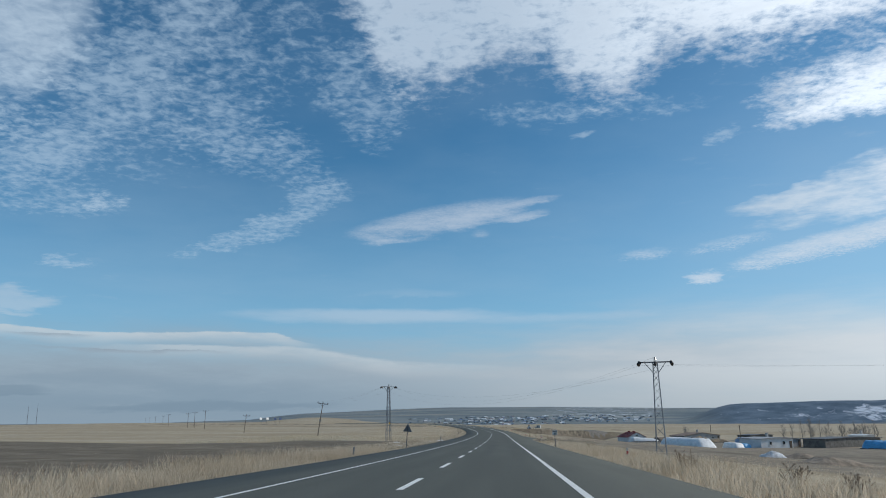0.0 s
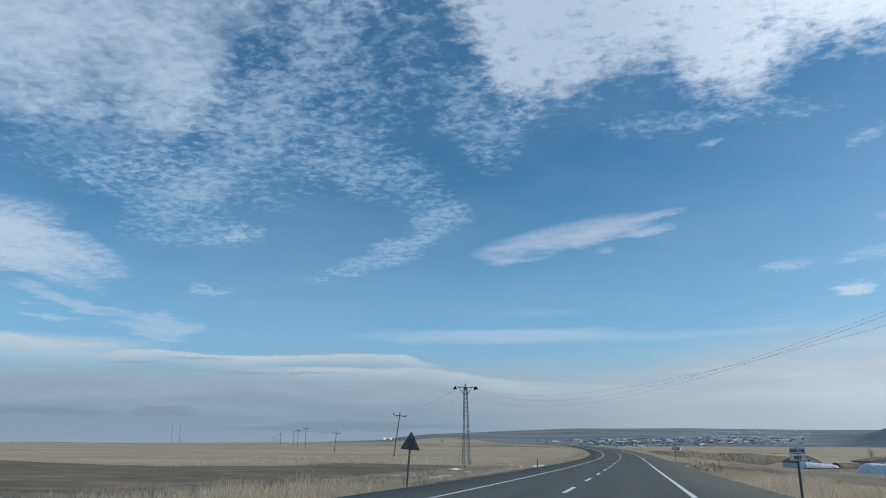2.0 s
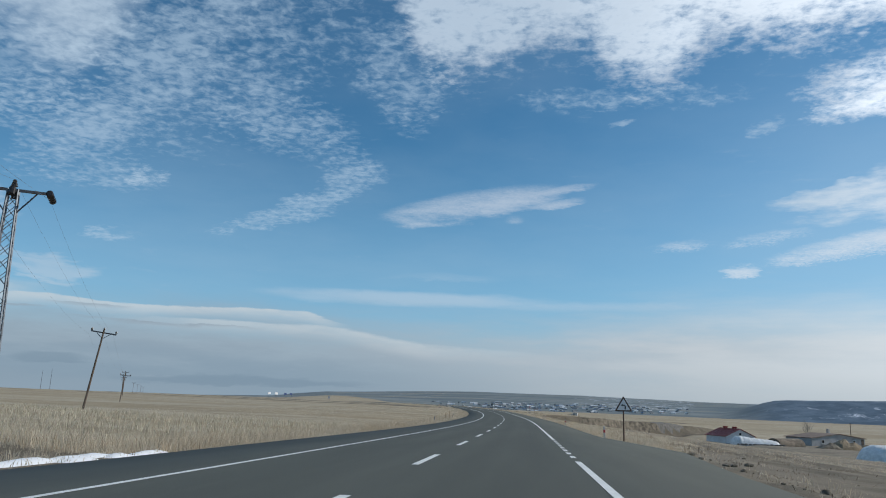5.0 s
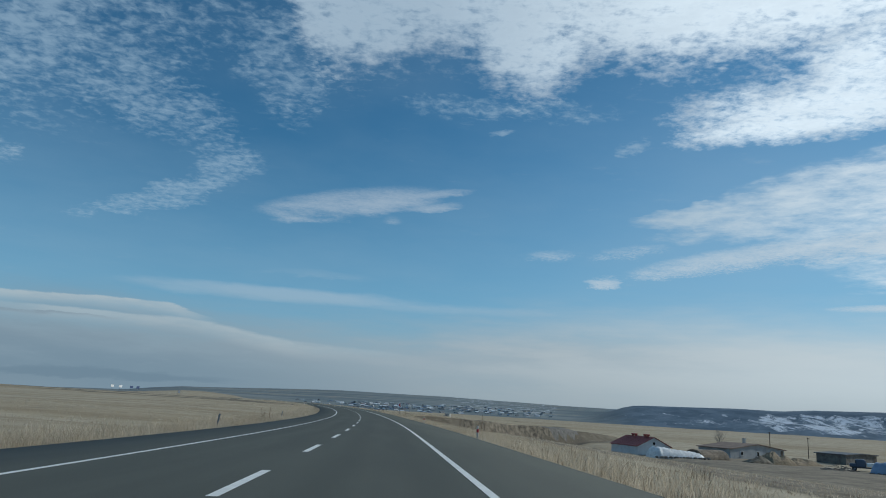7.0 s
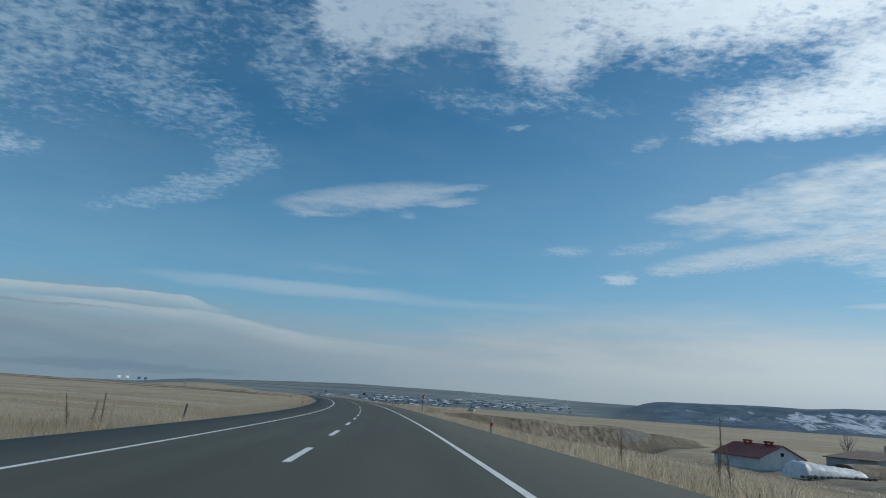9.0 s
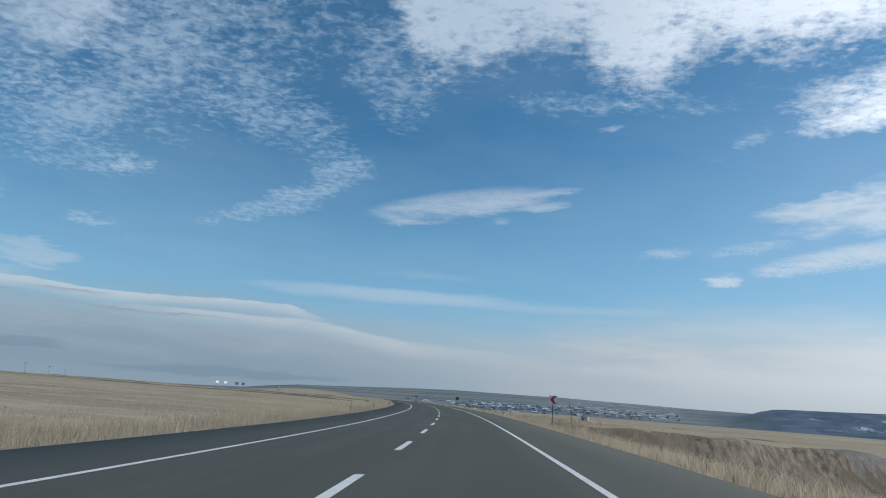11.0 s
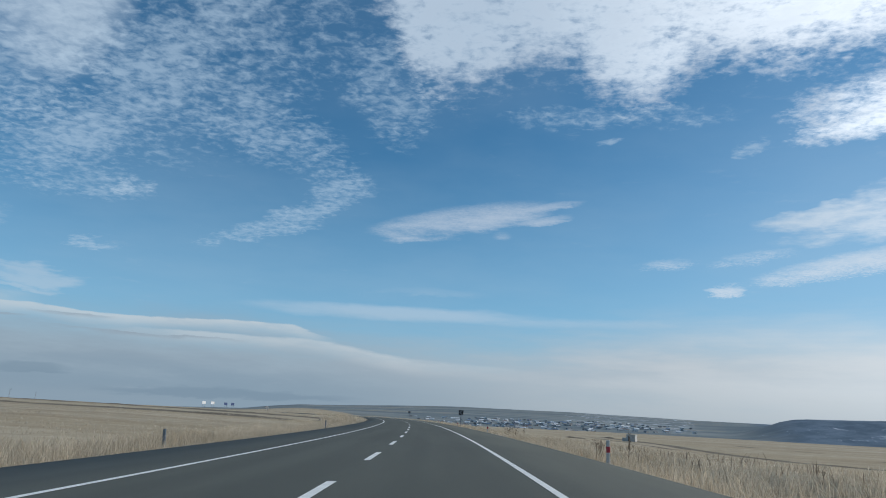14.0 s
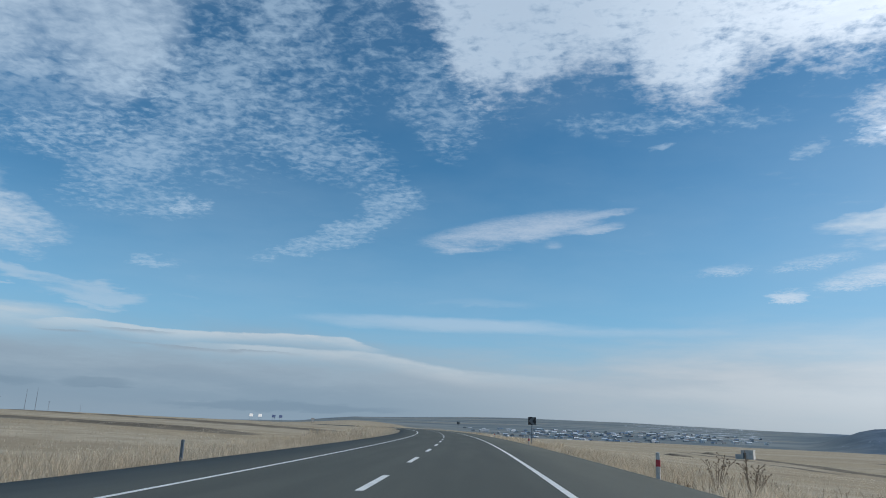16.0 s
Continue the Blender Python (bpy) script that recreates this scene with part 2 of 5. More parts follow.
    band = ramp(t, plus(most([patch(-8, 7.95, 14, 0.75, 0, azimuth, plus(height, off(streaks, 0.9))), times(patch(4, 7.7, 14, 0.5, 0, azimuth, plus(height, off(streaks, 0.9))), 0.6),
                              times(patch(-5.5, 9.7, 5.5, 0.45, 0, azimuth, low_height), 0.4)]), off(wisp, 0.7)), 0.05, 1.0)
    haze = math_node(t, "SUBTRACT", 1.0, ramp(t, math_node(t, "SUBTRACT", soft_height, times(ramp(t, azimuth, -5.0, 20.0), 1.2)), 3.2, 8.2))
    grey = ramp(t, plus(times(azimuth, -0.02), times(streaks, 0.5)), -0.35, 0.75)
    dark_low = times(math_node(t, "SUBTRACT", 1.0, ramp(t, soft_height, 0.6, 4.6)), ramp(t, azimuth, 10.0, -20.0))
    smudge = ramp(t, plus(most([patch(-41.5, 2.1, 6.5, 0.6, 0, azimuth, low_height), patch(-33.5, 2.3, 3.2, 0.5, 0, azimuth, low_height), patch(-20, 1.2, 12, 0.5, 0, azimuth, low_height)]), off(wisp, 0.9)), 0.2, 0.9)

    colour = mix_colour(t, 1.0, sky.outputs[0], SKY_TINT, "MULTIPLY")
    colour = mix_colour(t, times(ramp(t, thin, 0.3, 0.75), 0.16), colour, (3.4, 4.7, 6.0))
    colour = mix_colour(t, times(veil, 0.5), colour, (2.9, 4.8, 6.5))
    sunward = times(ramp(t, azimuth, -2.0, 34.0), ramp(t, height, 32.0, 14.0))
    colour = mix_colour(t, times(sunward, 0.26), colour, (4.6, 6.3, 7.8))
    colour = mix_colour(t, times(band, 0.48), colour, (4.9, 5.9, 6.9))
    low = mix_colour(t, grey, (5.5, 5.9, 6.25), (2.8, 3.5, 4.2))
    low = mix_colour(t, times(ramp(t, streaks, 0.35, 0.7), 0.4), low, (3.7, 4.5, 5.2))
    low = mix_colour(t, times(ramp(t, azimuth, 10.0, 40.0), 0.7), low, (7.4, 7.9, 8.3))
    colour = mix_colour(t, times(haze, 0.93), colour, low)
    colour = mix_colour(t, times(dark_low, 0.86), colour, (1.62, 2.6, 3.6))
    murk = times(math_node(t, "SUBTRACT", 1.0, ramp(t, soft_height, -0.5, 3.6)), 0.5)
    colour = mix_colour(t, murk, colour, (3.0, 3.7, 4.3))
    colour = mix_colour(t, times(veils, 0.4), colour, (5.2, 6.0, 6.8))
    colour = mix_colour(t, times(layer, 0.8), colour, (5.3, 5.9, 6.3))
    colour = mix_colour(t, times(crease, 0.8), colour, (2.7, 3.4, 4.1))
    colour = mix_colour(t, times(smudge, 0.5), colour, (1.7, 2.5, 3.3))
    colour = mix_colour(t, times(film, 0.84), colour, (4.9, 6.1, 7.3))
    colour = mix_colour(t, times(fringe, 0.3), colour, (4.2, 5.6, 7.0))
    colour = mix_colour(t, times(dense, 0.88), colour, (4.7, 5.8, 6.9))
    colour = mix_colour(t, times(ripple, 0.56), colour, (4.2, 5.6, 7.0))
    colour = mix_colour(t, times(dots, 0.45), colour, (4.6, 5.9, 7.2))
    white = mix_colour(t, ramp(t, azimuth, -4.0, 34.0), (4.6, 5.75, 7.0), (10.9, 11.8, 12.7))
    shade = times(plus(times(ramp(t, clumps, 0.3, 0.65), 0.65), times(ramp(t, puffs, 0.35, 0.7), 0.35)), math_node(t, "SUBTRACT", 0.78, times(solid, 0.50)))
    white = mix_colour(t, shade, white, (4.2, 5.0, 6.1))
    colour = mix_colour(t, times(soft_in, 0.85), colour, mix_colour(t, ramp(t, azimuth, 18.0, 38.0), (5.2, 6.2, 7.2), (8.6, 9.2, 9.8)))
    colour = mix_colour(t, times(bank_in, 0.93), colour, white)
    colour = mix_colour(t, times(lens, 0.64), colour, (5.5, 6.2, 7.1))
    colour = mix_colour(t, times(shreds, 0.75), colour, (6.4, 7.1, 7.9))
    link(t, colour, back.inputs["Color"])


make_sky()
sun = new("sun", bpy.data.lights.new("sun", "SUN"))
sun.data.energy, sun.data.angle, sun.data.color = 3.0, radians(2.0), (1.0, 0.93, 0.84)
sun.matrix_world = look((0, 0, 0), (-math.sin(radians(SUN_AZIMUTH)) * math.cos(radians(SUN_HEIGHT)),
                                    -math.cos(radians(SUN_AZIMUTH)) * math.cos(radians(SUN_HEIGHT)), -math.sin(radians(SUN_HEIGHT))))


# ---------------------------------------------------------------- materials
def material(name, colour, rough=0.8, metal=0.0, vary=0.25, scale=6.0, fine=60.0, bump=0.0, tint=None, piece=0.0):
    """A plain surface with mottling at two scales and, where asked, relief and a change from piece to piece."""
    m = bpy.data.materials.new(name)
    m.use_nodes = True
    t = m.node_tree
    b = t.nodes["Principled BSDF"]
    coord = t.nodes.new("ShaderNodeTexCoord").outputs["Object"]
    big, small = noise_node(t, coord, scale, 4), noise_node(t, coord, fine, 3)
    both = math_node(t, "ADD", math_node(t, "MULTIPLY", big, 0.65), math_node(t, "MULTIPLY", small, 0.35))
    dark = tuple(c * (1 - vary) for c in colour)
    light = tuple(min(1, c * (1 + vary)) for c in (tint or colour))
    col = mix_colour(t, ramp(t, both, 0.3, 0.7), dark, light)
    if piece:
        geo = t.nodes.new("ShaderNodeNewGeometry").outputs["Random Per Island"]
        col = mix_colour(t, geo, col, tuple(c * (1 + piece) for c in colour))
    link(t, col, b.inputs["Base Color"])
    b.inputs["Roughness"].default_value, b.inputs["Metallic"].default_value = rough, metal
    if bump:
        n = t.nodes.new("ShaderNodeBump")
        n.inputs["Strength"].default_value, n.inputs["Distance"].default_value = 0.6, bump
        link(t, both, n.inputs["Height"])
        link(t, n.outputs[0], b.inputs["Normal"])
    return m


def road_material():
    m = bpy.data.materials.new("asphalt")
    m.use_nodes = True
    t = m.node_tree
    b = t.nodes["Principled BSDF"]
    coord = t.nodes.new("ShaderNodeTexCoord").outputs["UV"]
    part = t.nodes.new("ShaderNodeSeparateXYZ")
    link(t, coord, part.inputs[0])
    across, along = part.outputs[0], part.outputs[1]
    patch = noise_node(t, combine(t, across, math_node(t, "MULTIPLY", along, 0.08), 0), 0.7, 4)
    grain = noise_node(t, coord, 45.0, 3, 0.7)
    # tyre tracks: slightly darker, smoother strips in both lanes
    from_lane = math_node(t, "ABSOLUTE", math_node(t, "SUBTRACT", math_node(t, "ABSOLUTE", across), 1.85))
    track = math_node(t, "SUBTRACT", 1.0, ramp(t, math_node(t, "ABSOLUTE", math_node(t, "SUBTRACT", from_lane, 0.8)), 0.1, 0.5))
    col = mix_colour(t, ramp(t, patch, 0.3, 0.7), (0.072, 0.077, 0.064), (0.094, 0.099, 0.082))
    col = mix_colour(t, math_node(t, "MULTIPLY", track, 0.35), col, (0.062, 0.067, 0.056))
    col = mix_colour(t, math_node(t, "MULTIPLY", ramp(t, grain, 0.35, 0.75), 0.5), col, (0.122, 0.129, 0.109))
    link(t, col, b.inputs["Base Color"])
    b.inputs["Roughness"].default_value = 0.85
    b.inputs["Specular IOR Level"].default_value = 0.3
    n = t.nodes.new("ShaderNodeBump")
    n.inputs["Strength"].default_value, n.inputs["Distance"].default_value = 0.5, 0.006
    link(t, grain, n.inputs["Height"])
    link(t, n.outputs[0], b.inputs["Normal"])
    return m


def ground_material():
    """Dry steppe: straw, tilled soil, bare dirt, dark scrubland tinted with painted blue haze, and old snow, laid out
    by the sheet's own cover layer.
    """
    m = bpy.data.materials.new("dry_steppe")
    m.use_nodes = True
    t = m.node_tree
    b = t.nodes["Principled BSDF"]
    coord = t.nodes.new("ShaderNodeTexCoord").outputs["Object"]
    cover = t.nodes.new("ShaderNodeAttribute")
    cover.attribute_name = "cover"
    part = t.nodes.new("ShaderNodeSeparateColor")
    link(t, cover.outputs["Color"], part.inputs[0])
    tilled, dirt, snow = part.outputs
    hazy_scrub = cover.outputs["Alpha"]
    pos = t.nodes.new("ShaderNodeSeparateXYZ")
    link(t, coord, pos.inputs[0])
    broad = noise_node(t, coord, 0.012, 5)
    mid = noise_node(t, coord, 0.35, 5, 0.6)
    grain = noise_node(t, coord, 5.0, 5, 0.7)
    drift = noise_node(t, combine(t, math_node(t, "MULTIPLY", pos.outputs[0], 0.25), pos.outputs[1], 0), 0.03, 4)
    straw = mix_colour(t, ramp(t, mid, 0.3, 0.72), (0.39, 0.332, 0.24), (0.535, 0.462, 0.345))
    straw = mix_colour(t, math_node(t, "MULTIPLY", ramp(t, drift, 0.42, 0.62), 0.6), straw, (0.36, 0.285, 0.18))
    bands = noise_node(t, combine(t, math_node(t, "MULTIPLY", pos.outputs[0], 0.16), pos.outputs[1], 2.0), 0.11, 5, 0.65, 0.4)
    straw = mix_colour(t, math_node(t, "MULTIPLY", ramp(t, bands, 0.46, 0.62), 0.55), straw, (0.27, 0.215, 0.14))
    straw = mix_colour(t, math_node(t, "MULTIPLY", ramp(t, grain, 0.4, 0.75), 0.45), straw, (0.22, 0.17, 0.11))
    straw = mix_colour(t, math_node(t, "MULTIPLY", ramp(t, noise_node(t, coord, 17.0, 3, 0.7), 0.5, 0.7), 0.4), straw, (0.62, 0.53, 0.385))
    soil = mix_colour(t, ramp(t, mid, 0.35, 0.7), (0.135, 0.117, 0.09), (0.24, 0.206, 0.156))
    soil = mix_colour(t, math_node(t, "MULTIPLY", ramp(t, bands, 0.45, 0.6), 0.5), soil, (0.11, 0.094, 0.072))
    soil = mix_colour(t, math_node(t, "MULTIPLY", ramp(t, grain, 0.5, 0.68), 0.6), soil, (0.27, 0.215, 0.15))
    soil = mix_colour(t, ramp(t, noise_node(t, coord, 3.1, 4, 0.75), 0.66, 0.72), soil, (0.50, 0.43, 0.32))
    bare = mix_colour(t, ramp(t, mid, 0.3, 0.7), (0.205, 0.175, 0.135), (0.345, 0.295, 0.225))
    bare = mix_colour(t, math_node(t, "MULTIPLY", ramp(t, grain, 0.4, 0.7), 0.5), bare, (0.10, 0.085, 0.065))
    # blue distance haze is painted into the dark hill's base colour
    hazy_bush = mix_colour(t, ramp(t, noise_node(t, coord, 0.02, 6, 0.65), 0.35, 0.65), (0.088, 0.135, 0.185), (0.155, 0.212, 0.268))
    # the far ridge's haze, also put into colour: lighter and greyer
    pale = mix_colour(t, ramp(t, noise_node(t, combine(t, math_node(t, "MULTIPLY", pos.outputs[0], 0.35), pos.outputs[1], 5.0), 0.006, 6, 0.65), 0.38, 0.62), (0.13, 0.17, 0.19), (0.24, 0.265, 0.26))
    # far land left of the hill, where the paler haze colour takes over
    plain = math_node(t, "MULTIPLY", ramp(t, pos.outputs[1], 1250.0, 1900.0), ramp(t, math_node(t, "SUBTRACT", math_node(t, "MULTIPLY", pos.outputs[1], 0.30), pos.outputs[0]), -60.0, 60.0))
    hazy_bush = mix_colour(t, plain, hazy_bush, pale)
    col = mix_colour(t, ramp(t, math_node(t, "ADD", hazy_scrub, math_node(t, "MULTIPLY", math_node(t, "SUBTRACT", broad, 0.5), 0.5)), 0.35, 0.65), straw, hazy_bush)
    col = mix_colour(t, ramp(t, math_node(t, "ADD", dirt, math_node(t, "MULTIPLY", math_node(t, "SUBTRACT", mid, 0.5), 0.7)), 0.35, 0.65), col, bare)
    col = mix_colour(t, ramp(t, math_node(t, "ADD", tilled, math_node(t, "MULTIPLY", math_node(t, "SUBTRACT", mid, 0.5), 0.5)), 0.35, 0.65), col, soil)
    old = noise_node(t, combine(t, math_node(t, "MULTIPLY", pos.outputs[0], 0.8), math_node(t, "MULTIPLY", pos.outputs[1], 0.45), 0.0), 0.034, 8, 0.72, 0.8)
    col = mix_colour(t, ramp(t, math_node(t, "ADD", math_node(t, "MULTIPLY", snow, 0.6), old), 0.96, 1.08), col, (0.66, 0.71, 0.77))
    link(t, col, b.inputs["Base Color"])
    b.inputs["Roughness"].default_value = 0.95
    b.inputs["Specular IOR Level"].default_value = 0.1
    n = t.nodes.new("ShaderNodeBump")
    n.inputs["Strength"].default_value, n.inputs["Distance"].default_value = 0.7, 0.08
    link(t, grain, n.inputs["Height"])
    link(t, n.outputs[0], b.inputs["Normal"])
    return m


def grass_material(name, dark, light, piece):
    """Thin dry blades: light passes through as well as off them; the hue drifts from place to place and blade to blade."""
    m = bpy.data.materials.new(name)
    m.use_nodes = True
    t = m.node_tree
    t.nodes.clear()
    out, mix = t.nodes.new("ShaderNodeOutputMaterial"), t.nodes.new("ShaderNodeMixShader")
    front, thru = t.nodes.new("ShaderNodeBsdfDiffuse"), t.nodes.new("ShaderNodeBsdfTranslucent")
    coord = t.nodes.new("ShaderNodeTexCoord").outputs["Object"]
    col = mix_colour(t, ramp(t, noise_node(t, coord, 0.15, 4), 0.3, 0.7), dark, light)
    col = mix_colour(t, t.nodes.new("ShaderNodeNewGeometry").outputs["Random Per Island"], col, tuple(c * (1 + piece) for c in dark))
    link(t, col, front.inputs[0])
    link(t, col, thru.inputs[0])
    mix.inputs[0].default_value = 0.48
    link(t, front.outputs[0], mix.inputs[1])
    link(t, thru.outputs[0], mix.inputs[2])
    link(t, mix.outputs[0], out.inputs[0])
    return m


ASPHALT, STEPPE = road_material(), ground_material()
PAINT = material("road_paint", (0.80, 0.80, 0.76), 0.6, vary=0.12, scale=3, fine=40)
GALVANISED = material("galvanised_steel", (0.15, 0.175, 0.205), 0.55, 0.5, vary=0.3, scale=4)
DARK_STEEL = material("weathered_steel", (0.09, 0.10, 0.115), 0.6, 0.4, vary=0.3, scale=4)
TIMBER = material("weathered_timber", (0.11, 0.085, 0.065), 0.9, vary=0.35, scale=3, bump=0.01)
CERAMIC = material("brown_porcelain", (0.02, 0.017, 0.016), 0.3, vary=0.2)
WIRE = material("aluminium_wire", (0.16, 0.17, 0.18), 0.5, 0.6, vary=0.1)
SIGN_WHITE = material("sign_white", (0.74, 0.75, 0.75), 0.45, vary=0.06)
SIGN_RED = material("sign_red", (0.42, 0.03, 0.045), 0.45, vary=0.1)
SIGN_BLACK = material("sign_black", (0.02, 0.02, 0.022), 0.5, vary=0.1)
SIGN_BACK = material("sign_back", (0.13, 0.15, 0.17), 0.55, 0.3, vary=0.15)
SIGN_BLUE = material("sign_blue", (0.02, 0.055, 0.16), 0.5, vary=0.1)
RUST = material("rusty_brown_steel", (0.12, 0.075, 0.055), 0.8, 0.2, vary=0.3)
WHITEWASH = material("whitewashed_wall", (0.62, 0.63, 0.64), 0.9, vary=0.12, scale=0.8, fine=8)
RED_ROOF = material("red_sheet_roof", (0.24, 0.035, 0.035), 0.55, vary=0.2, scale=0.6, fine=8)
BRICK_RED = material("red_vent_paint", (0.33, 0.05, 0.04), 0.6, vary=0.2)
FILM = material("white_plastic_sheet", (0.70, 0.71, 0.71), 0.5, vary=0.2, scale=1.4, fine=7, bump=0.2)
BLUE_SHEET = material("blue_tarpaulin", (0.09, 0.34, 0.60), 0.5, vary=0.25, scale=0.8, bump=0.05)
GREY_WALL = material("grey_rendered_wall", (0.34, 0.35, 0.36), 0.9, vary=0.2, scale=0.6, fine=6)
DARK_STONE = material("dark_stone_wall", (0.15, 0.142, 0.13), 0.95, vary=0.4, scale=1.2, fine=9, bump=0.05)
EARTH = material("heaped_earth", (0.19, 0.155, 0.115), 0.95, vary=0.45, scale=0.8, fine=7, bump=0.1, tint=(0.24, 0.19, 0.14))
DUG_EARTH = material("dug_earth", (0.085, 0.072, 0.056), 0.95, vary=0.5, scale=0.9, fine=8, bump=0.12, tint=(0.19, 0.16, 0.118))
RUBBLE = material("pale_rubble", (0.55, 0.56, 0.57), 0.9, vary=0.45, scale=1.0, fine=6, bump=0.1)
SOD_ROOF = material("brown_flat_roof", (0.20, 0.145, 0.115), 0.9, vary=0.3, scale=0.6, fine=6)
HAY = material("weathered_hay", (0.27, 0.205, 0.13), 0.95, vary=0.35, scale=2, fine=18, bump=0.05)
BARK = material("bare_branches", (0.24, 0.215, 0.19), 0.9, vary=0.3)
CONCRETE = material("pale_concrete", (0.46, 0.45, 0.43), 0.9, vary=0.2, scale=1.5, fine=12)
SNOW = material("old_snow", (0.78, 0.80, 0.82), 0.7, vary=0.08, scale=3, bump=0.02)
GLASS_DARK = material("dark_window", (0.02, 0.022, 0.025), 0.2, vary=0.1)
STRAW = grass_material("dry_grass", (0.63, 0.53, 0.395), (0.85, 0.755, 0.605), -0.42)
WEED = material("dead_weeds", (0.20, 0.15, 0.105), 0.9, vary=0.35, scale=1.0, piece=0.5)
STUBBLE = grass_material("cut_maize_stalks", (0.62, 0.54, 0.40), (0.82, 0.74, 0.58), -0.45)
TYRE = material("black_rubber", (0.02, 0.02, 0.02), 0.8, vary=0.2)
TRUCK_PAINT = material("truck_paint", (0.05, 0.08, 0.13), 0.4, vary=0.15)


# ---------------------------------------------------------------- small builders
def mesh_from(name, verts, faces, mat=None, smooth=False):
    me = bpy.data.meshes.new(name)
    verts, faces = np.asarray(verts, dtype=np.float32), np.asarray(faces, dtype=np.int32)
    k = faces.shape[1]
    me.vertices.add(len(verts))
    me.vertices.foreach_set("co", verts.ravel())
    me.loops.add(faces.size)
    me.loops.foreach_set("vertex_index", faces.ravel())
    me.polygons.add(len(faces))
    me.polygons.foreach_set("loop_start", np.arange(0, faces.size, k, dtype=np.int32))
    me.polygons.foreach_set("use_smooth", np.full(len(faces), smooth))
    me.update(calc_edges=True)
    if mat:
        me.materials.append(mat)
    return me


def part(name, bm, mat, parent=None, label=""):
    """Links a bmesh as one mesh object, under a thing or a part."""
    me = bpy.data.meshes.new(name)
    bm.normal_update()
    bm.to_mesh(me)
    bm.free()
    me.materials.append(mat)
    ob = new(name, me)
    if parent is not None:
        ob.parent = parent
    return tagged(ob, label)


def thing(name, m, label, category, group=""):
    ob = new(name)
    ob.empty_display_size = 0.3
    ob.matrix_world = m
    return tagged(ob, label, category, group)


def box(bm, size, at=(0, 0, 0), bevel=0.0, m=None):
    got = bmesh.ops.create_cube(bm, size=1, matrix=(m or Matrix()) @ Matrix.Translation(at) @ Matrix.Diagonal((*size, 1)))
    if bevel:
        edges = {e for v in got["verts"] for e in v.link_edges}
        bmesh.ops.bevel(bm, geom=list(edges), offset=bevel, segments=1, affect="EDGES")
    return bm


def beam(bm, a, b, width, depth=None):
    """A straight bar from a to b."""
    a, b = Vector(a), Vector(b)
    way = b - a
    turn = way.to_track_quat("Z", "Y").to_matrix().to_4x4()
    bmesh.ops.create_cube(bm, size=1, matrix=Matrix.Translation((a + b) / 2) @ turn @ Matrix.Diagonal((width, depth or width, way.length, 1)))
    return bm


def rod(bm, a, b, r1, r2=None, sides=8):
    a, b = Vector(a), Vector(b)
    way = b - a
    turn = way.to_track_quat("Z", "Y").to_matrix().to_4x4()
    bmesh.ops.create_cone(bm, cap_ends=True, segments=sides, radius1=r1, radius2=r1 if r2 is None else r2, depth=way.length,
                          matrix=Matrix.Translation((a + b) / 2) @ turn)
    return bm


# ---------------------------------------------------------------- the lie of the land
WAY = np.arange(-40, 900, 2.0)
_k, _g = np.interp(WAY, CURVE_AT, CURVE), np.interp(WAY, GRADE_AT, GRADE)


def _sum(q):
    u = np.concatenate([[0], np.cumsum(q[1:] + q[:-1])])
    return u - u[20]


_turn = _sum(_k) + HEADING
ROAD_X, ROAD_Y, ROAD_Z = _sum(-np.sin(_turn)), _sum(np.cos(_turn)), _sum(_g)
ROAD_BANK = np.interp(WAY, BANK_AT, BANK)


def road_point(s, d, up=0.0):
    """The place s metres along the road and d metres to the right of its centre line."""
    a = np.interp(s, WAY, _turn)
    return (np.interp(s, WAY, ROAD_X) + np.cos(a) * d, np.interp(s, WAY, ROAD_Y) + np.sin(a) * d,
            np.interp(s, WAY, ROAD_Z) + np.interp(s, WAY, ROAD_BANK) * d - CROWN * np.abs(d) + up)


def step(a, b, v):
    u = np.clip((v - a) / (b - a), 0, 1)
    return u * u * (3 - 2 * u)


def left_rim(s):
    return np.interp(s, (0, 60, 80, 900), (-7.3, -7.2, -6.9, -7.1))


def right_rim(s):
    return np.interp(s, (0, 70, 112, 124, 136, 152, 900), (6.2, 6.3, 6.4, 7.0, 8.2, 6.6, 6.6))


LEFT_RISE = ((0, 1.5, 3.5, 6, 12, 60, 150, 400, 700, 1500, 5000), (-0.10, -0.40, -0.45, -0.2, -0.2, 0.0, 0.6, 2.6, 3.2, 3.5, 4.0))
RIGHT_FALL = ((0, 1.5, 4, 8, 20, 38, 50, 110, 300, 700, 5000), (-0.10, -0.4, -0.6, -0.85, -1.8, -3.2, -4.0, -4.8, -6.0, -9.3, -10))


def wave(x, y, size, seed):
    """Smooth, repeatable unevenness about zero."""
    a, b = x / size + seed * 1.7, y / size - seed * 2.3
    return (np.sin(a + 1.3 * np.sin(b * 0.7 + seed)) + np.sin(b * 1.1 + 1.7 * np.sin(a * 0.6)) + np.sin((a + b) * 0.8 + seed)) / 3


def lie(x, y):
    """Way along the road, distance right of it, for places in the plan."""
    s = np.interp(y, ROAD_Y, WAY, left=-40, right=898)
    a = np.interp(y, ROAD_Y, _turn)
    far = np.clip(y - ROAD_Y[-1], 0, None)
    xr = np.interp(y, ROAD_Y, ROAD_X) - np.tan(_turn[-1]) * np.minimum(far, 300)
    return s, (x - xr) * np.cos(a)


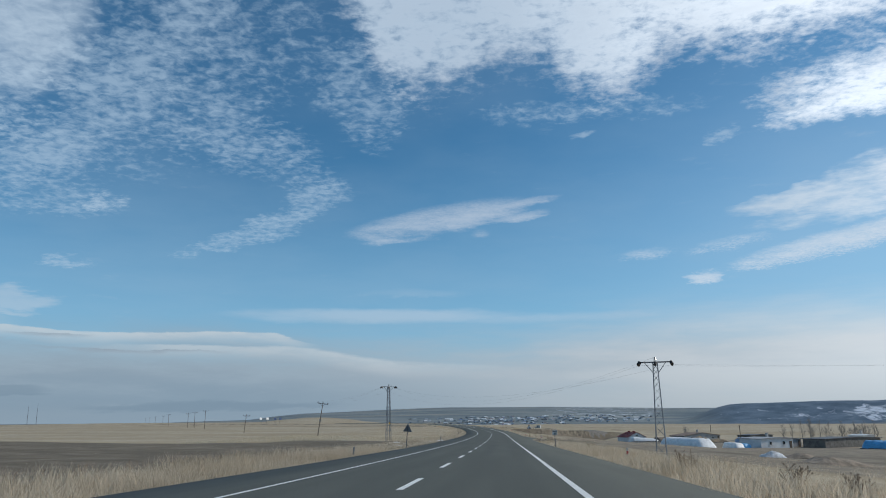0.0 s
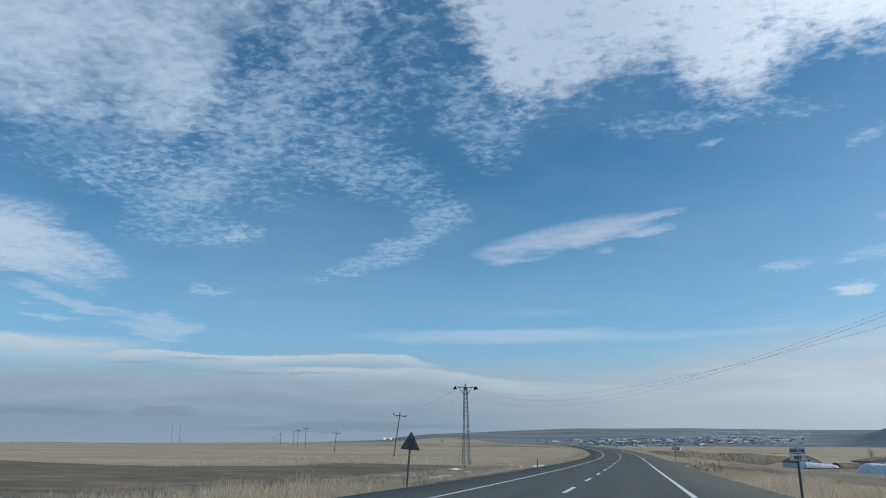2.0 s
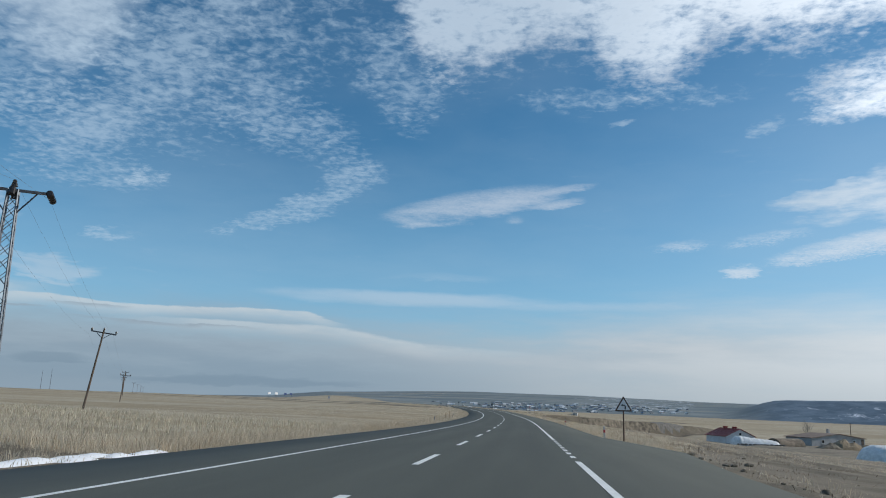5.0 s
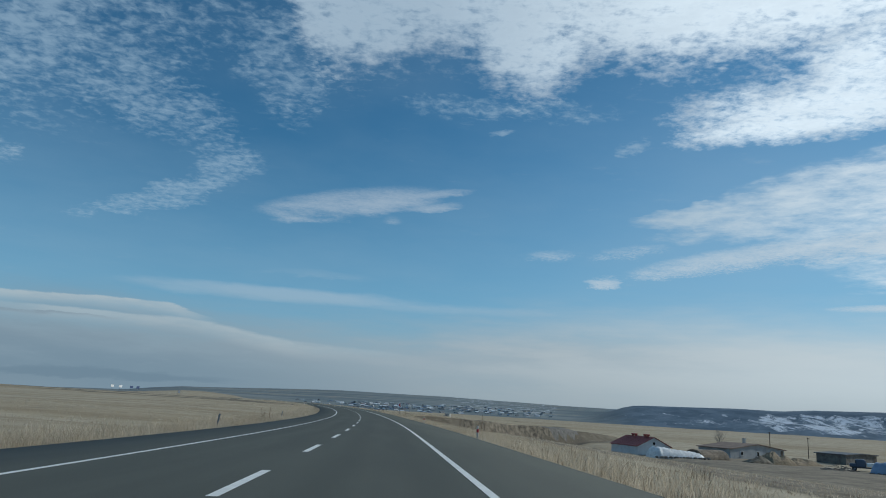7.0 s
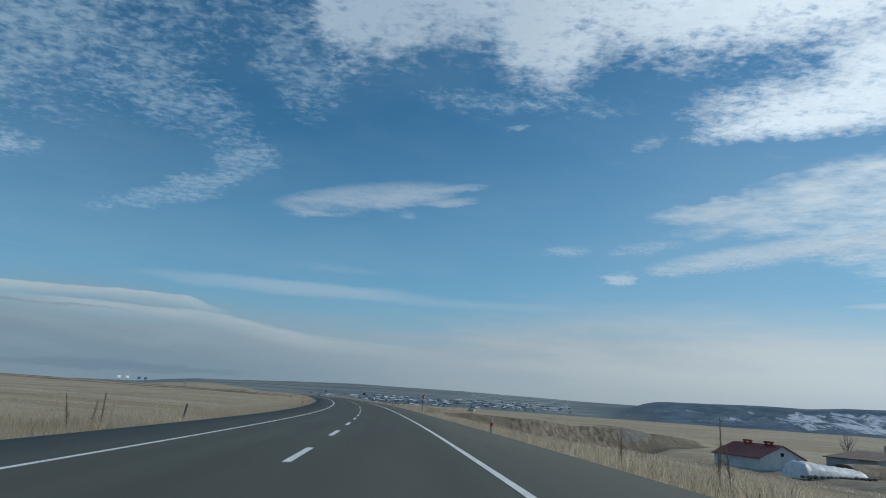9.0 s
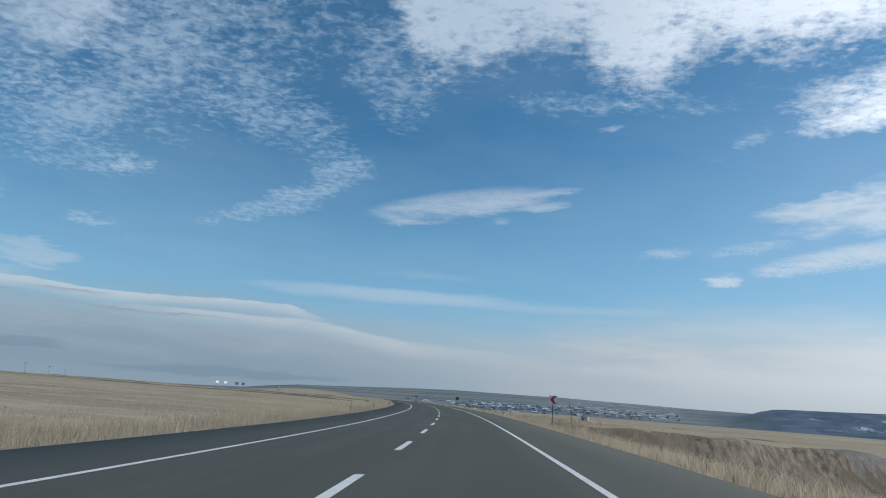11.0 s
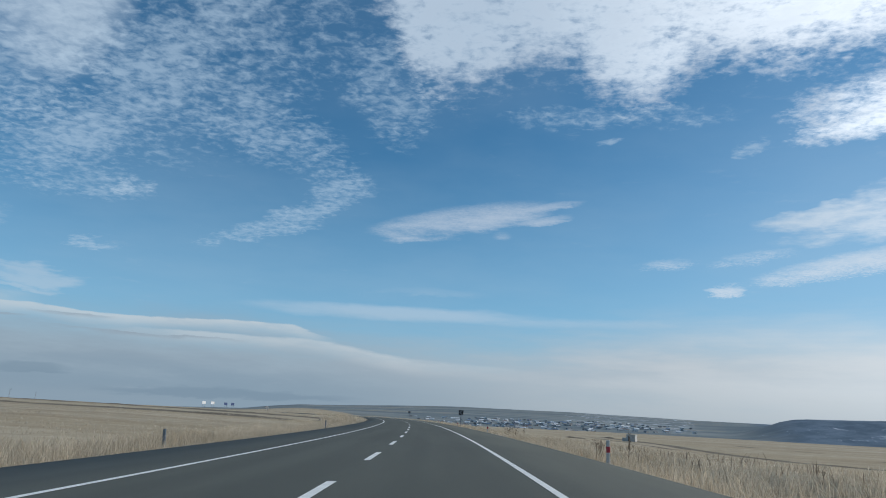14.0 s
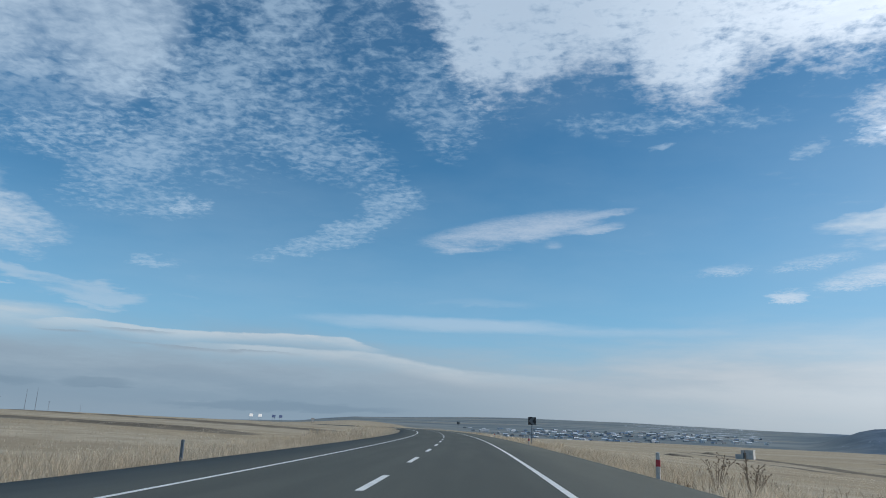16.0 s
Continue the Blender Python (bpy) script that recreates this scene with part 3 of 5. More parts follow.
RIDGE_AZ, RIDGE = (-60, -25, -18.5, -16.5, -14.5, -10, -3, 5, 8, 14, 20, 60), (0.0, 0.05, 0.18, 0.46, 0.68, 0.82, 1.0, 1.0, 0.9, 0.75, 0.7, 0.7)


def berm(x, y, k):
    """How far beyond the middle of one of the two low field banks a place lies."""
    line = 422 + 0.42 * (-x - 40) if k == 0 else 472 + 1.0 * (-x - 45)
    return (y - line - wave(x, y, 33, 23 + k) * 5.0) / (1.0 if k == 0 else 1.3)


def ground_height(x, y):
    s, d = lie(x, y)
    zr = np.interp(s, WAY, ROAD_Z)
    bank = np.interp(s, WAY, ROAD_BANK)
    lo, hi = left_rim(s), right_rim(s)
    left = np.interp(lo - d, LEFT_RISE[0], LEFT_RISE[1])
    right = np.interp(d - hi, RIGHT_FALL[0], RIGHT_FALL[1])
    right = right * (1 + (np.interp(s, (100, 156, 310, 420, 520), (1.0, 0.95, 1.33, 0.9, 0.78)) - 1) * step(8, 30, d - hi))
    z = zr + np.where(d < lo, left + (bank + CROWN) * lo * (1 - step(0, 30, lo - d)), np.where(d > hi, right + (bank - CROWN) * hi * (1 - step(0, 30, d - hi)), bank * d - CROWN * np.abs(d) - 0.12))
    z = z + 0.26 * step(74, 82, s) * step(131, 126, s) * step(0.2, 1.2, lo - d) * step(9, 5, lo - d)
    off = np.clip(np.maximum(lo - d, d - hi), 0, None)
    z = z + wave(x, y, 3.1, 1) * 0.07 * step(1, 6, off) + wave(x, y, 14.0, 2) * 0.22 * step(6, 40, off) + wave(x, y, 60.0, 3) * 0.5 * step(30, 150, off)
    for k in range(2):
        z = z + 0.32 * np.exp(-(berm(x, y, k) / 5.0) ** 2) * step(-24, -38, x)
    # the broken rim of soil where lorries turn off the road
    z = z + 0.16 * np.exp(-((d - hi - 1.3) / 0.6) ** 2) * step(108, 114, s) * step(136, 131, s) * (0.6 + 0.8 * wave(x, y, 0.9, 27))
    # the cut bank where the farmyard ends against the higher field
    line = 303 + (d - 14) * 0.9 + wave(x, y, 5.0, 11) * 1.6
    lip = np.interp(d, (10, 12, 30, 47, 62, 90), (0, 0.7, 1.6, 2.4, 2.2, 0)) * step(line - 1.2, line + 1.2, s) * step(line + 95, line + 8, s)
    z = z + lip - 1.7 * step(line + 1.4, line - 1.4, s) * step(245, 285, s) * step(10.5, 15, d) * step(62, 50, d)
    # the valley, the village slope and the far ridge
    r = np.hypot(x, y - 150)
    az = np.degrees(np.arctan2(x, y - 150))
    rise = np.tan(np.radians(np.interp(az, RIDGE_AZ, RIDGE))) * 4200
    edge = np.interp(az, (-20, -8, 0, 40), (1150, 900, 800, 700))
    valley = np.interp(az, (-30, -14, -6, 40), (0, -4, -16, -20))
    slope = valley + (rise - valley) * np.clip((r - 1500) / 2700, 0, 1) ** 0.85 + wave(x, y, 170, 5) * 3.0 * step(1200, 2000, r)
    mixed = step(edge, edge + 450, r)
    z = z * (1 - mixed) + slope * mixed
    # the dark hill with snow on its flank
    foot = 1560 + wave(x, y, 130, 6) * 55 + wave(x, y, 47, 7) * 22
    hill = step(foot, foot + 330, r) * step(15.2, 19.6, az + wave(x, y, 90, 8) * 0.7)
    crest = np.interp(az, (14, 17, 20, 26, 29, 31, 36, 60), (18, 30, 36, 37, 35, 41, 45, 48)) + wave(x, y, 110, 4) * 1.5
    z = z * (1 - hill) + np.maximum(crest, z) * hill
    return z


def make_ground():
    ys = np.unique(np.concatenate([np.linspace(-900, -60, 20), np.arange(-60, -10, 5), np.arange(-10, 430, 1.6), np.arange(430, 900, 6),
                                   np.arange(900, 2600, 22), np.linspace(2600, 4700, 60)]))
    near = np.concatenate([[0, 3, 5.2, 5.8, 6.05, 6.2, 6.5, 6.8, 7.1, 7.4, 7.7, 8, 8.5, 9, 9.5, 10, 10.6, 11.2, 12], np.arange(13, 40, 1.5),
                           np.arange(40, 90, 3), np.arange(90, 200, 8), np.arange(200, 2000, 24), np.linspace(2000, 4200, 40)])
    ds = np.unique(np.concatenate([-near, near]))
    Y, D = np.meshgrid(ys, ds, indexing="ij")
    a = np.interp(Y, ROAD_Y, _turn)
    far = np.clip(Y - ROAD_Y[-1], 0, None)
    X = np.interp(Y, ROAD_Y, ROAD_X) - np.tan(_turn[-1]) * np.minimum(far, 300) + D / np.cos(a)
    Z = ground_height(X, Y)
    n, m = X.shape
    idx = np.arange(n * m).reshape(n, m)
    faces = np.stack([idx[:-1, :-1], idx[:-1, 1:], idx[1:, 1:], idx[1:, :-1]], -1).reshape(-1, 4)
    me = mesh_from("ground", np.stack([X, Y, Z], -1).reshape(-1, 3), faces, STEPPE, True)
    s, d = lie(X, Y)
    r, az = np.hypot(X, Y - 150), np.degrees(np.arctan2(X, Y - 150))
    edge_d, edge_s = d + wave(X, Y, 6.0, 13) * 1.6 + wave(X, Y, 23.0, 14) * 4.0 * step(20, 60, np.abs(d)), s + wave(X, Y, 9.0, 15) * 3.0
    tilled = step(-11, -13, d) * step(-125, -105, d + wave(X, Y, 30, 9) * 8) * step(114, 108, edge_s + (d + 12) * 0.25) * step(-60, -20, s)
    dirt = np.maximum(step(13, 24, edge_d) * step(118, 80, edge_d) * step(30, 60, edge_s) * step(335, 290, s + wave(X, Y, 15, 4) * 10),
                      step(7.4, 8.4, d) * step(46, 24, edge_d) * step(96, 106, s) * step(182, 160, edge_s))
    tilled = np.maximum(tilled, step(-6.2, -7.0, d) * step(-40, -30, d) * step(72, 80, s) * step(131, 122, s + (d + 10) * 0.2))
    tilled = np.maximum(tilled, (0.40 + 0.22 * wave(X, Y, 4.0, 21)) * dirt * step(205, 150, edge_s))
    for at, wide, dark in ((-28, 3.5, 0.45), (-63, 2.4, 0.45)):
        tilled = np.maximum(tilled, dark * np.exp(-((d - at + 3 * np.sin(s / 90 + at)) / wide) ** 2) * step(170, 215, s) * step(420, 360, s))
    for k in range(2):
        tilled = np.maximum(tilled, 0.95 * np.exp(-((berm(X, Y, k) + 3.0) / 4.5) ** 2) * step(-24, -34, X))
    face = 303 + (d - 14) * 0.9
    tilled = np.maximum(tilled, 1.2 * step(11, 13, d) * step(86, 66, d) * step(face - 9, face - 5, s) * step(face + 3.5, face + 1.0, s))
    lane_x = X - 47 + 0.08 * (Y - 430) - 9 * step(420, 385, Y) + wave(X, Y, 21, 17) * 1.2
    ruts = np.maximum(np.exp(-(lane_x / 2.6) ** 2), 0.8 * np.exp(-((lane_x + 7.5) / 1.8) ** 2)) * step(375, 400, Y) * step(610, 560, Y)
    ruts = np.maximum(ruts, 0.9 * np.exp(-((X - 80 + wave(X, Y, 40, 19) * 4) / 1.6) ** 2) * step(415, 440, Y) * step(600, 560, Y))
    tilled = np.maximum(tilled, ruts * 0.95)
    yard = np.exp(-((d - 13.5 - 0.10 * (s - 130)) / 1.1) ** 2) + np.exp(-((d - 17.0 - 0.12 * (s - 130)) / 1.2) ** 2) + np.exp(-((d - right_rim(s) - 1.0) / 0.9) ** 2) * step(138, 132, s)
    tilled = np.maximum(tilled, 0.9 * yard * step(100, 110, s) * step(196, 180, s))
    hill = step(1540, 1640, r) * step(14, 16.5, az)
    snow = hill * np.interp(az, (14, 19, 24, 27, 29, 40), (0.58, 0.64, 0.69, 0.69, 0.86, 0.92)) * step(1850, 1760, r)
    snow = np.maximum(snow, step(1500, 1900, r) * step(1, 6, az) * step(15.5, 13, az) * 0.72)
    snow = np.maximum(snow, step(1700, 2100, r) * step(-18, -12, az) * 0.6 * step(0, -6, az))
    # hill and far slopes: the land that takes the haze-tinted colours
    hazy_scrub = np.maximum(hill, step(1300, 1600, r - 900 * step(-6, -14, az) + wave(X, Y, 120, 3) * 160) * (0.66 + 0.14 * wave(X * 0.3, Y, 70, 4)))
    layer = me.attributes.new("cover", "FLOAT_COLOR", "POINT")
    layer.data.foreach_set("color", np.stack([tilled, dirt, snow, hazy_scrub], -1).astype(np.float32).ravel())
    return tagged(new("ground", me), "dry straw-coloured steppe with tilled soil, valley and snow-flecked hills", "ground", kind="structure")


make_ground()


def strip(name, mat, left, right, s0, s1, up, step_m=2.0, skirt=0.0):
    """A ribbon that follows the road between two distances from its centre line, with turned-down rims."""
    s = np.arange(s0, s1 + 0.01, step_m)
    lo = left(s) if callable(left) else np.full_like(s, left)
    hi = right(s) if callable(right) else np.full_like(s, right)
    cols = [lo, lo * 0.5, lo * 0, hi * 0.5, hi] if skirt else [lo, hi]
    pts = [np.stack(road_point(s, c, up), -1) for c in cols]
    uvs = [np.stack([c, s], -1) for c in cols]
    if skirt:
        for first, c, out in ((True, lo, -0.25), (False, hi, 0.25)):
            q = np.stack(road_point(s, c + out, up - skirt), -1)
            pts, uvs = ([q] + pts, [np.stack([c + out, s], -1)] + uvs) if first else (pts + [q], uvs + [np.stack([c + out, s], -1)])
    V, UV = np.stack(pts, 1), np.stack(uvs, 1)
    n, m = V.shape[:2]
    idx = np.arange(n * m).reshape(n, m)
    faces = np.stack([idx[:-1, :-1], idx[:-1, 1:], idx[1:, 1:], idx[1:, :-1]], -1).reshape(-1, 4)
    me = mesh_from(name, V.reshape(-1, 3), faces, mat, True)
    layer = me.uv_layers.new(name="road")
    layer.data.foreach_set("uv", UV.reshape(-1, 2)[faces.ravel()].astype(np.float32).ravel())
    return new(name, me)


road = tagged(strip("road", ASPHALT, left_rim, right_rim, -40, 896, 0.0, 2.0, 0.3), "dark grey asphalt road with wide paved shoulders", "road", kind="structure")
EDGE = 0.075
edge_left = tagged(strip("edge_line_1", PAINT, -LANE - EDGE, -LANE + EDGE, -38, 890, 0.006), "solid white painted edge line on the asphalt", "road marking", kind="structure")
edge_right = tagged(strip("edge_line_2", PAINT, LANE_RIGHT - EDGE, LANE_RIGHT + EDGE, -38, 127, 0.006), "solid white painted edge line on the asphalt", "road marking", kind="structure")
edge_on = tagged(strip("edge_line_3", PAINT, LANE_RIGHT - EDGE, LANE_RIGHT + EDGE, 142, 890, 0.006), "solid white painted edge line on the asphalt", "road marking", kind="structure")
for k in range(7):
    ob = strip("junction_dash", PAINT, LANE_RIGHT - EDGE, LANE_RIGHT + EDGE, 127.6 + 2.0 * k, 128.6 + 2.0 * k, 0.006, 1.0)
    ob.parent = road
k = -4
while DASH_FIRST + k * DASH_STEP + DASH_LENGTH < 800:
    s0 = DASH_FIRST + k * DASH_STEP
    if s0 > -36:
        ob = strip("lane_dash", PAINT, -EDGE, EDGE, s0, s0 + DASH_LENGTH, 0.006, DASH_LENGTH / 3)
        ob.parent = road
    k += 1


def on_ground(x, y):
    return float(ground_height(np.array([x]), np.array([y]))[0])


def spot(s, d):
    """A place on the ground s metres along the road and d metres right of its centre line."""
    x, y, _ = road_point(s, d)
    return float(x), float(y), on_ground(float(x), float(y))


# ---------------------------------------------------------------- power lines
def lattice_pylon(x, y, z0, top, turn, label, plate_on=False):
    """A four-legged steel lattice pylon with one cross-arm, hanging porcelain strings and a pin on top."""
    tall = top - z0
    ob = thing("lattice_pylon", pose(x, y, z0, 0, 0, turn), label, "power pylon", "steel pylons of the power line")
    low, high = 0.40, 0.17

    def corner(i, z):
        w = low + (high - low) * z / tall
        return Vector(((1, 1, -1, -1)[i] * w, (1, -1, -1, 1)[i] * w, z))

    for i in range(4):
        part("leg", beam(bmesh.new(), corner(i, -0.4), corner(i, tall - 0.1), 0.055), GALVANISED, ob)
    levels = [0.05]
    while levels[-1] < tall - 0.7:
        levels.append(levels[-1] + 0.42 + 0.40 * (1 - levels[-1] / tall))
    for side in range(4):
        for k, (a, b) in enumerate(zip(levels, levels[1:])):
            p, q = (side, (side + 1) % 4) if k % 2 else ((side + 1) % 4, side)
            part("brace", beam(bmesh.new(), corner(p, a), corner(q, b), 0.034, 0.02), GALVANISED, ob)
            if k % 2 == 0 or k > 7:
                part("brace", beam(bmesh.new(), corner(q, a), corner(p, b), 0.03, 0.02), GALVANISED, ob)
    arm = part("cross_arm", beam(bmesh.new(), (-1.3, 0, tall - 0.12), (1.3, 0, tall - 0.12), 0.11, 0.10), DARK_STEEL, ob)
    for sx in (-1, 1):
        part("arm_brace", beam(bmesh.new(), (sx * 0.18, 0, tall - 1.05), (sx * 0.85, 0, tall - 0.15), 0.05), DARK_STEEL, ob)
        for yy in (-0.22, 0.22):
            bm = bmesh.new()
            for k in range(4):
                at = Vector((sx * (1.27 + 0.03 * k), yy * (0.7 + 0.4 * k), tall - 0.12 - 0.06 * k))
                rod(bm, at, at + Vector((sx * 0.03, yy * 0.25, -0.05)), 0.14, 0.11, 10)
            part("insulator", bm, CERAMIC, ob)
    bm = bmesh.new()
    for k in range(3):
        rod(bm, (0, 0, tall + 0.03 + 0.1 * k), (0, 0, tall + 0.1 + 0.1 * k), 0.13 - 0.02 * k, 0.10 - 0.02 * k, 10)
    part("insulator", bm, CERAMIC, ob)
    for yy in (-0.25, 0.25):
        part("insulator", rod(bmesh.new(), (0, yy, tall - 0.1), (0, yy * 1.5, tall - 0.38), 0.13, 0.11, 10), CERAMIC, ob)
    if plate_on:
        part("warning_plate", box(bmesh.new(), (0.26, 0.02, 0.32), (0.1, -low * 0.75, tall * 0.33)), material("yellow_plate", (0.55, 0.36, 0.03), 0.5), ob, "small yellow plate")
    return ob


lattice_pylon(16.3, 62.9, -2.0, 5.75, -14, "steel lattice pylon with dark insulators on the verge")
lattice_pylon(-15.3, 132.3, -2.5, 7.15, 28, "steel lattice pylon with a yellow plate, beside maize stubble", True)


def timber_pole(x, y, top, lean_x, lean_y, turn, label, tall=8.2):
    """A leaning timber pole with a cross-arm, two braces and three pin insulators."""
    z = top - tall
    m = pose(x, y, z, lean_y, lean_x, turn)
    ob = thing("utility_pole", m, label, "utility pole", "timber poles of the power line")
    bm = rod(bmesh.new(), (0, 0, -0.8), (0, 0, tall), 0.115, 0.08, 10)
    part("pole", bm, TIMBER, ob)
    part("cross_arm", box(bmesh.new(), (2.5, 0.12, 0.13), (0, 0.1, tall - 0.25), 0.01), DARK_STEEL, ob)
    for sx in (-1, 1):
        part("arm_brace", beam(bmesh.new(), (0, 0.1, tall - 0.85), (sx * 0.7, 0.1, tall - 0.3), 0.05), DARK_STEEL, ob)
    for px in (-1.2, 1.2, 0):
        bm = bmesh.new()
        z0 = tall - 0.18 if px else tall
        rod(bm, (px, 0.1 if px else 0, z0), (px, 0.1 if px else 0, z0 + 0.12), 0.05, 0.11, 10)
        rod(bm, (px, 0.1 if px else 0, z0 + 0.12), (px, 0.1 if px else 0, z0 + 0.26), 0.12, 0.06, 10)
        part("insulator", bm, CERAMIC, ob)
    return ob


for x, y, top, lx, ly, turn in ((-38.0, 176.6, 5.6, 7.6, 0, 12), (-87.5, 273.0, 3.8, 5.5, 0, 12), (-138, 366.5, 7.2, 1.0, 0, 10), (-155.7, 398, 6.9, 0, 0, 10),
                               (-170, 424, 6.6, 1, 0, 10), (-225, 525, 7.4, -1, 0, 10), (-280, 640, 7.6, 1.5, 0, 10), (-345, 770, 8.0, -1, 0, 10),
                               (-420, 920, 8.6, 0, 0, 10), (-500, 1080, 9.0, 1, 0, 10)):
    timber_pole(x, y, top, lx, ly, turn, "weathered timber power pole leaning in the straw field", 8.2 if top < 7.5 else 9.0)


def wire(a, b, sag, name="power_line"):
    curve = bpy.data.curves.new(name, "CURVE")
    curve.dimensions, curve.bevel_depth, curve.bevel_resolution = "3D", 0.0038, 1
    line = curve.splines.new("POLY")
    n = 40
    line.points.add(n)
    a, b = Vector(a), Vector(b)
    for i, p in enumerate(line.points):
        f = i / n
        at = a.lerp(b, f) - Vector((0, 0, 4 * sag * f * (1 - f)))
        p.co = (*at, 1)
    curve.materials.append(WIRE)
    return tagged(new(name, curve), "thin aluminium wire hung between the poles", "power line", "wires of the power line")


def arm_points(x, y, top, turn, reach=1.3):
    c, s = math.cos(radians(turn)), math.sin(radians(turn))
    return [(x + c * o, y + s * o, top - (0.35 if o else -0.3)) for o in (-reach, 0, reach)]


RIGHT_ARM, LEFT_ARM = arm_points(16.3, 62.9, 5.75, -14), arm_points(-15.3, 132.3, 7.15, 28)
POLE_ARM = arm_points(-37.1, 176.6, 5.5, 12, 1.2)
NEXT_ARM = arm_points(-87.5, 273.0, 3.7, 12, 1.2)
AWAY_ARM = arm_points(110, 76, 9.0, 80, 0.3)
for k in range(3):
    wire(RIGHT_ARM[k], LEFT_ARM[k], (3.1, 3.3, 2.1)[k])
    wire(LEFT_ARM[k], POLE_ARM[k], 0.6)
    wire(POLE_ARM[k], NEXT_ARM[k], 1.2)
    if k != 1:
        wire(RIGHT_ARM[k], AWAY_ARM[k], 1.2)


# ---------------------------------------------------------------- road signs and posts
def plate(bm, outline, y, thick):
    """A flat plate of the given outline in x and z, thick in y."""
    front = [bm.verts.new((px, y, pz)) for px, pz in outline]
    rear = [bm.verts.new((px, y + thick, pz)) for px, pz in outline]
    bm.faces.new(front)
    bm.faces.new(rear[::-1])
    n = len(outline)
    for i in range(n):
        bm.faces.new((front[i], rear[i], rear[(i + 1) % n], front[(i + 1) % n]))
    bmesh.ops.recalc_face_normals(bm, faces=bm.faces)
    return bm


def rounded(points, radius, steps=4):
    got, n = [], len(points)
    for i in range(n):
        p, a, b = Vector(points[i]), Vector(points[i - 1]), Vector(points[(i + 1) % n])
        u, v = (a - p).normalized() * radius, (b - p).normalized() * radius
        for k in range(steps + 1):
            f = k / steps
            got.append(tuple((p + u) * (1 - f) ** 2 + p * 2 * f * (1 - f) + (p + v) * f ** 2))
    return got


def triangle(side, z, radius=0.06):
    h = side * 0.866
    return rounded([(-side / 2, z - h / 3), (side / 2, z - h / 3), (0, z + 2 * h / 3)], radius)


def facing(s, away=False):
    """The turn of a sign that faces traffic coming up (or down) the road."""
    return math.degrees(float(np.interp(s, WAY, _turn))) + (180 if away else 0)


def warning_sign(s, d, centre, side, away, label, front, lean=0.0):
    x, y, z = spot(s, d)
    ob = thing("warning_sign", pose(x, y, z, 0, lean, facing(s, away)), label, "road sign")
    up = centre - z
    part("post", rod(bmesh.new(), (0, 0.05, -0.3), (0, 0.05, up + side * 0.45), 0.04, None, 10), RUST if front else DARK_STEEL, ob)
    back = part("sign_plate", plate(bmesh.new(), triangle(side, up), 0.0, 0.012), SIGN_BACK, ob, "grey metal back of the sign")
    part("red_border", plate(bmesh.new(), triangle(side * 0.985, up), -0.006, 0.004), SIGN_RED if not front else RUST, back)
    part("white_face", plate(bmesh.new(), triangle(side * 0.74, up, 0.04), -0.011, 0.004), SIGN_WHITE, back)
    if front:
        # a black arrow that bends to the left
        for name, pts in (("arrow_shaft", [(0.06, -0.17), (0.13, -0.17), (0.13, 0.02), (0.06, 0.09), (-0.04, 0.09), (-0.04, 0.03), (0.04, 0.03), (0.06, 0.0)]),
                          ("arrow_head", [(-0.04, 0.13), (-0.15, 0.06), (-0.04, -0.01)])):
            part(name, plate(bmesh.new(), [(px * side, up + pz * side) for px, pz in pts], -0.016, 0.004), SIGN_BLACK, back)
    for zz in (-0.12, 0.18):
        part("clamp", box(bmesh.new(), (0.14, 0.09, 0.04), (0, 0.055, up + zz)), DARK_STEEL, ob)
    return ob


warning_sign(71.6, -7.2, 0.30, 0.88, True, "triangular warning sign seen from its grey back", False, -4.5)
warning_sign(148, 7.5, -0.42, 0.95, False, "triangular bend warning sign on a rusty post", True)


def chevron_sign(s, d, top, label, size=0.66, dark=False):
    x, y, z = spot(s, d)
    ob = thing("chevron_sign", pose(x, y, z, 0, 0, facing(s)), label, "road sign", "chevron signs on the bend")
    up = top - z - size / 2
    part("post", rod(bmesh.new(), (0, 0.055, -0.3), (0, 0.055, up + size * 0.42), 0.045, None, 10), GALVANISED, ob)
    h = size / 2
    face = part("sign_plate", plate(bmesh.new(), rounded([(-h, up - h), (h, up - h), (h, up + h), (-h, up + h)], 0.05), 0.0, 0.012), SIGN_BLACK if dark else SIGN_WHITE, ob)
    c = [(-0.40, 0.0), (0.02, 0.47), (0.42, 0.47), (0.04, 0.0), (0.42, -0.47), (0.02, -0.47)]
    part("chevron", plate(bmesh.new(), [(px * size, up + pz * size) for px, pz in c], -0.006, 0.004), SIGN_BACK if dark else SIGN_RED, face, "dull grey chevron" if dark else "bold red chevron")
    for zz in (-0.2, 0.2):
        part("clamp", box(bmesh.new(), (0.16, 0.1, 0.04), (0, 0.06, up + zz)), DARK_STEEL, ob)
    return ob


chevron_sign(296.1, 8.4, -0.32, "white square sign with a red chevron on a grey post", 0.6)
chevron_sign(420, 8.0, 0.35, "dark square chevron sign far along the bend", 0.7, True)
chevron_sign(555, 9.5, 1.2, "dark square chevron sign far along the bend", 0.7, True)


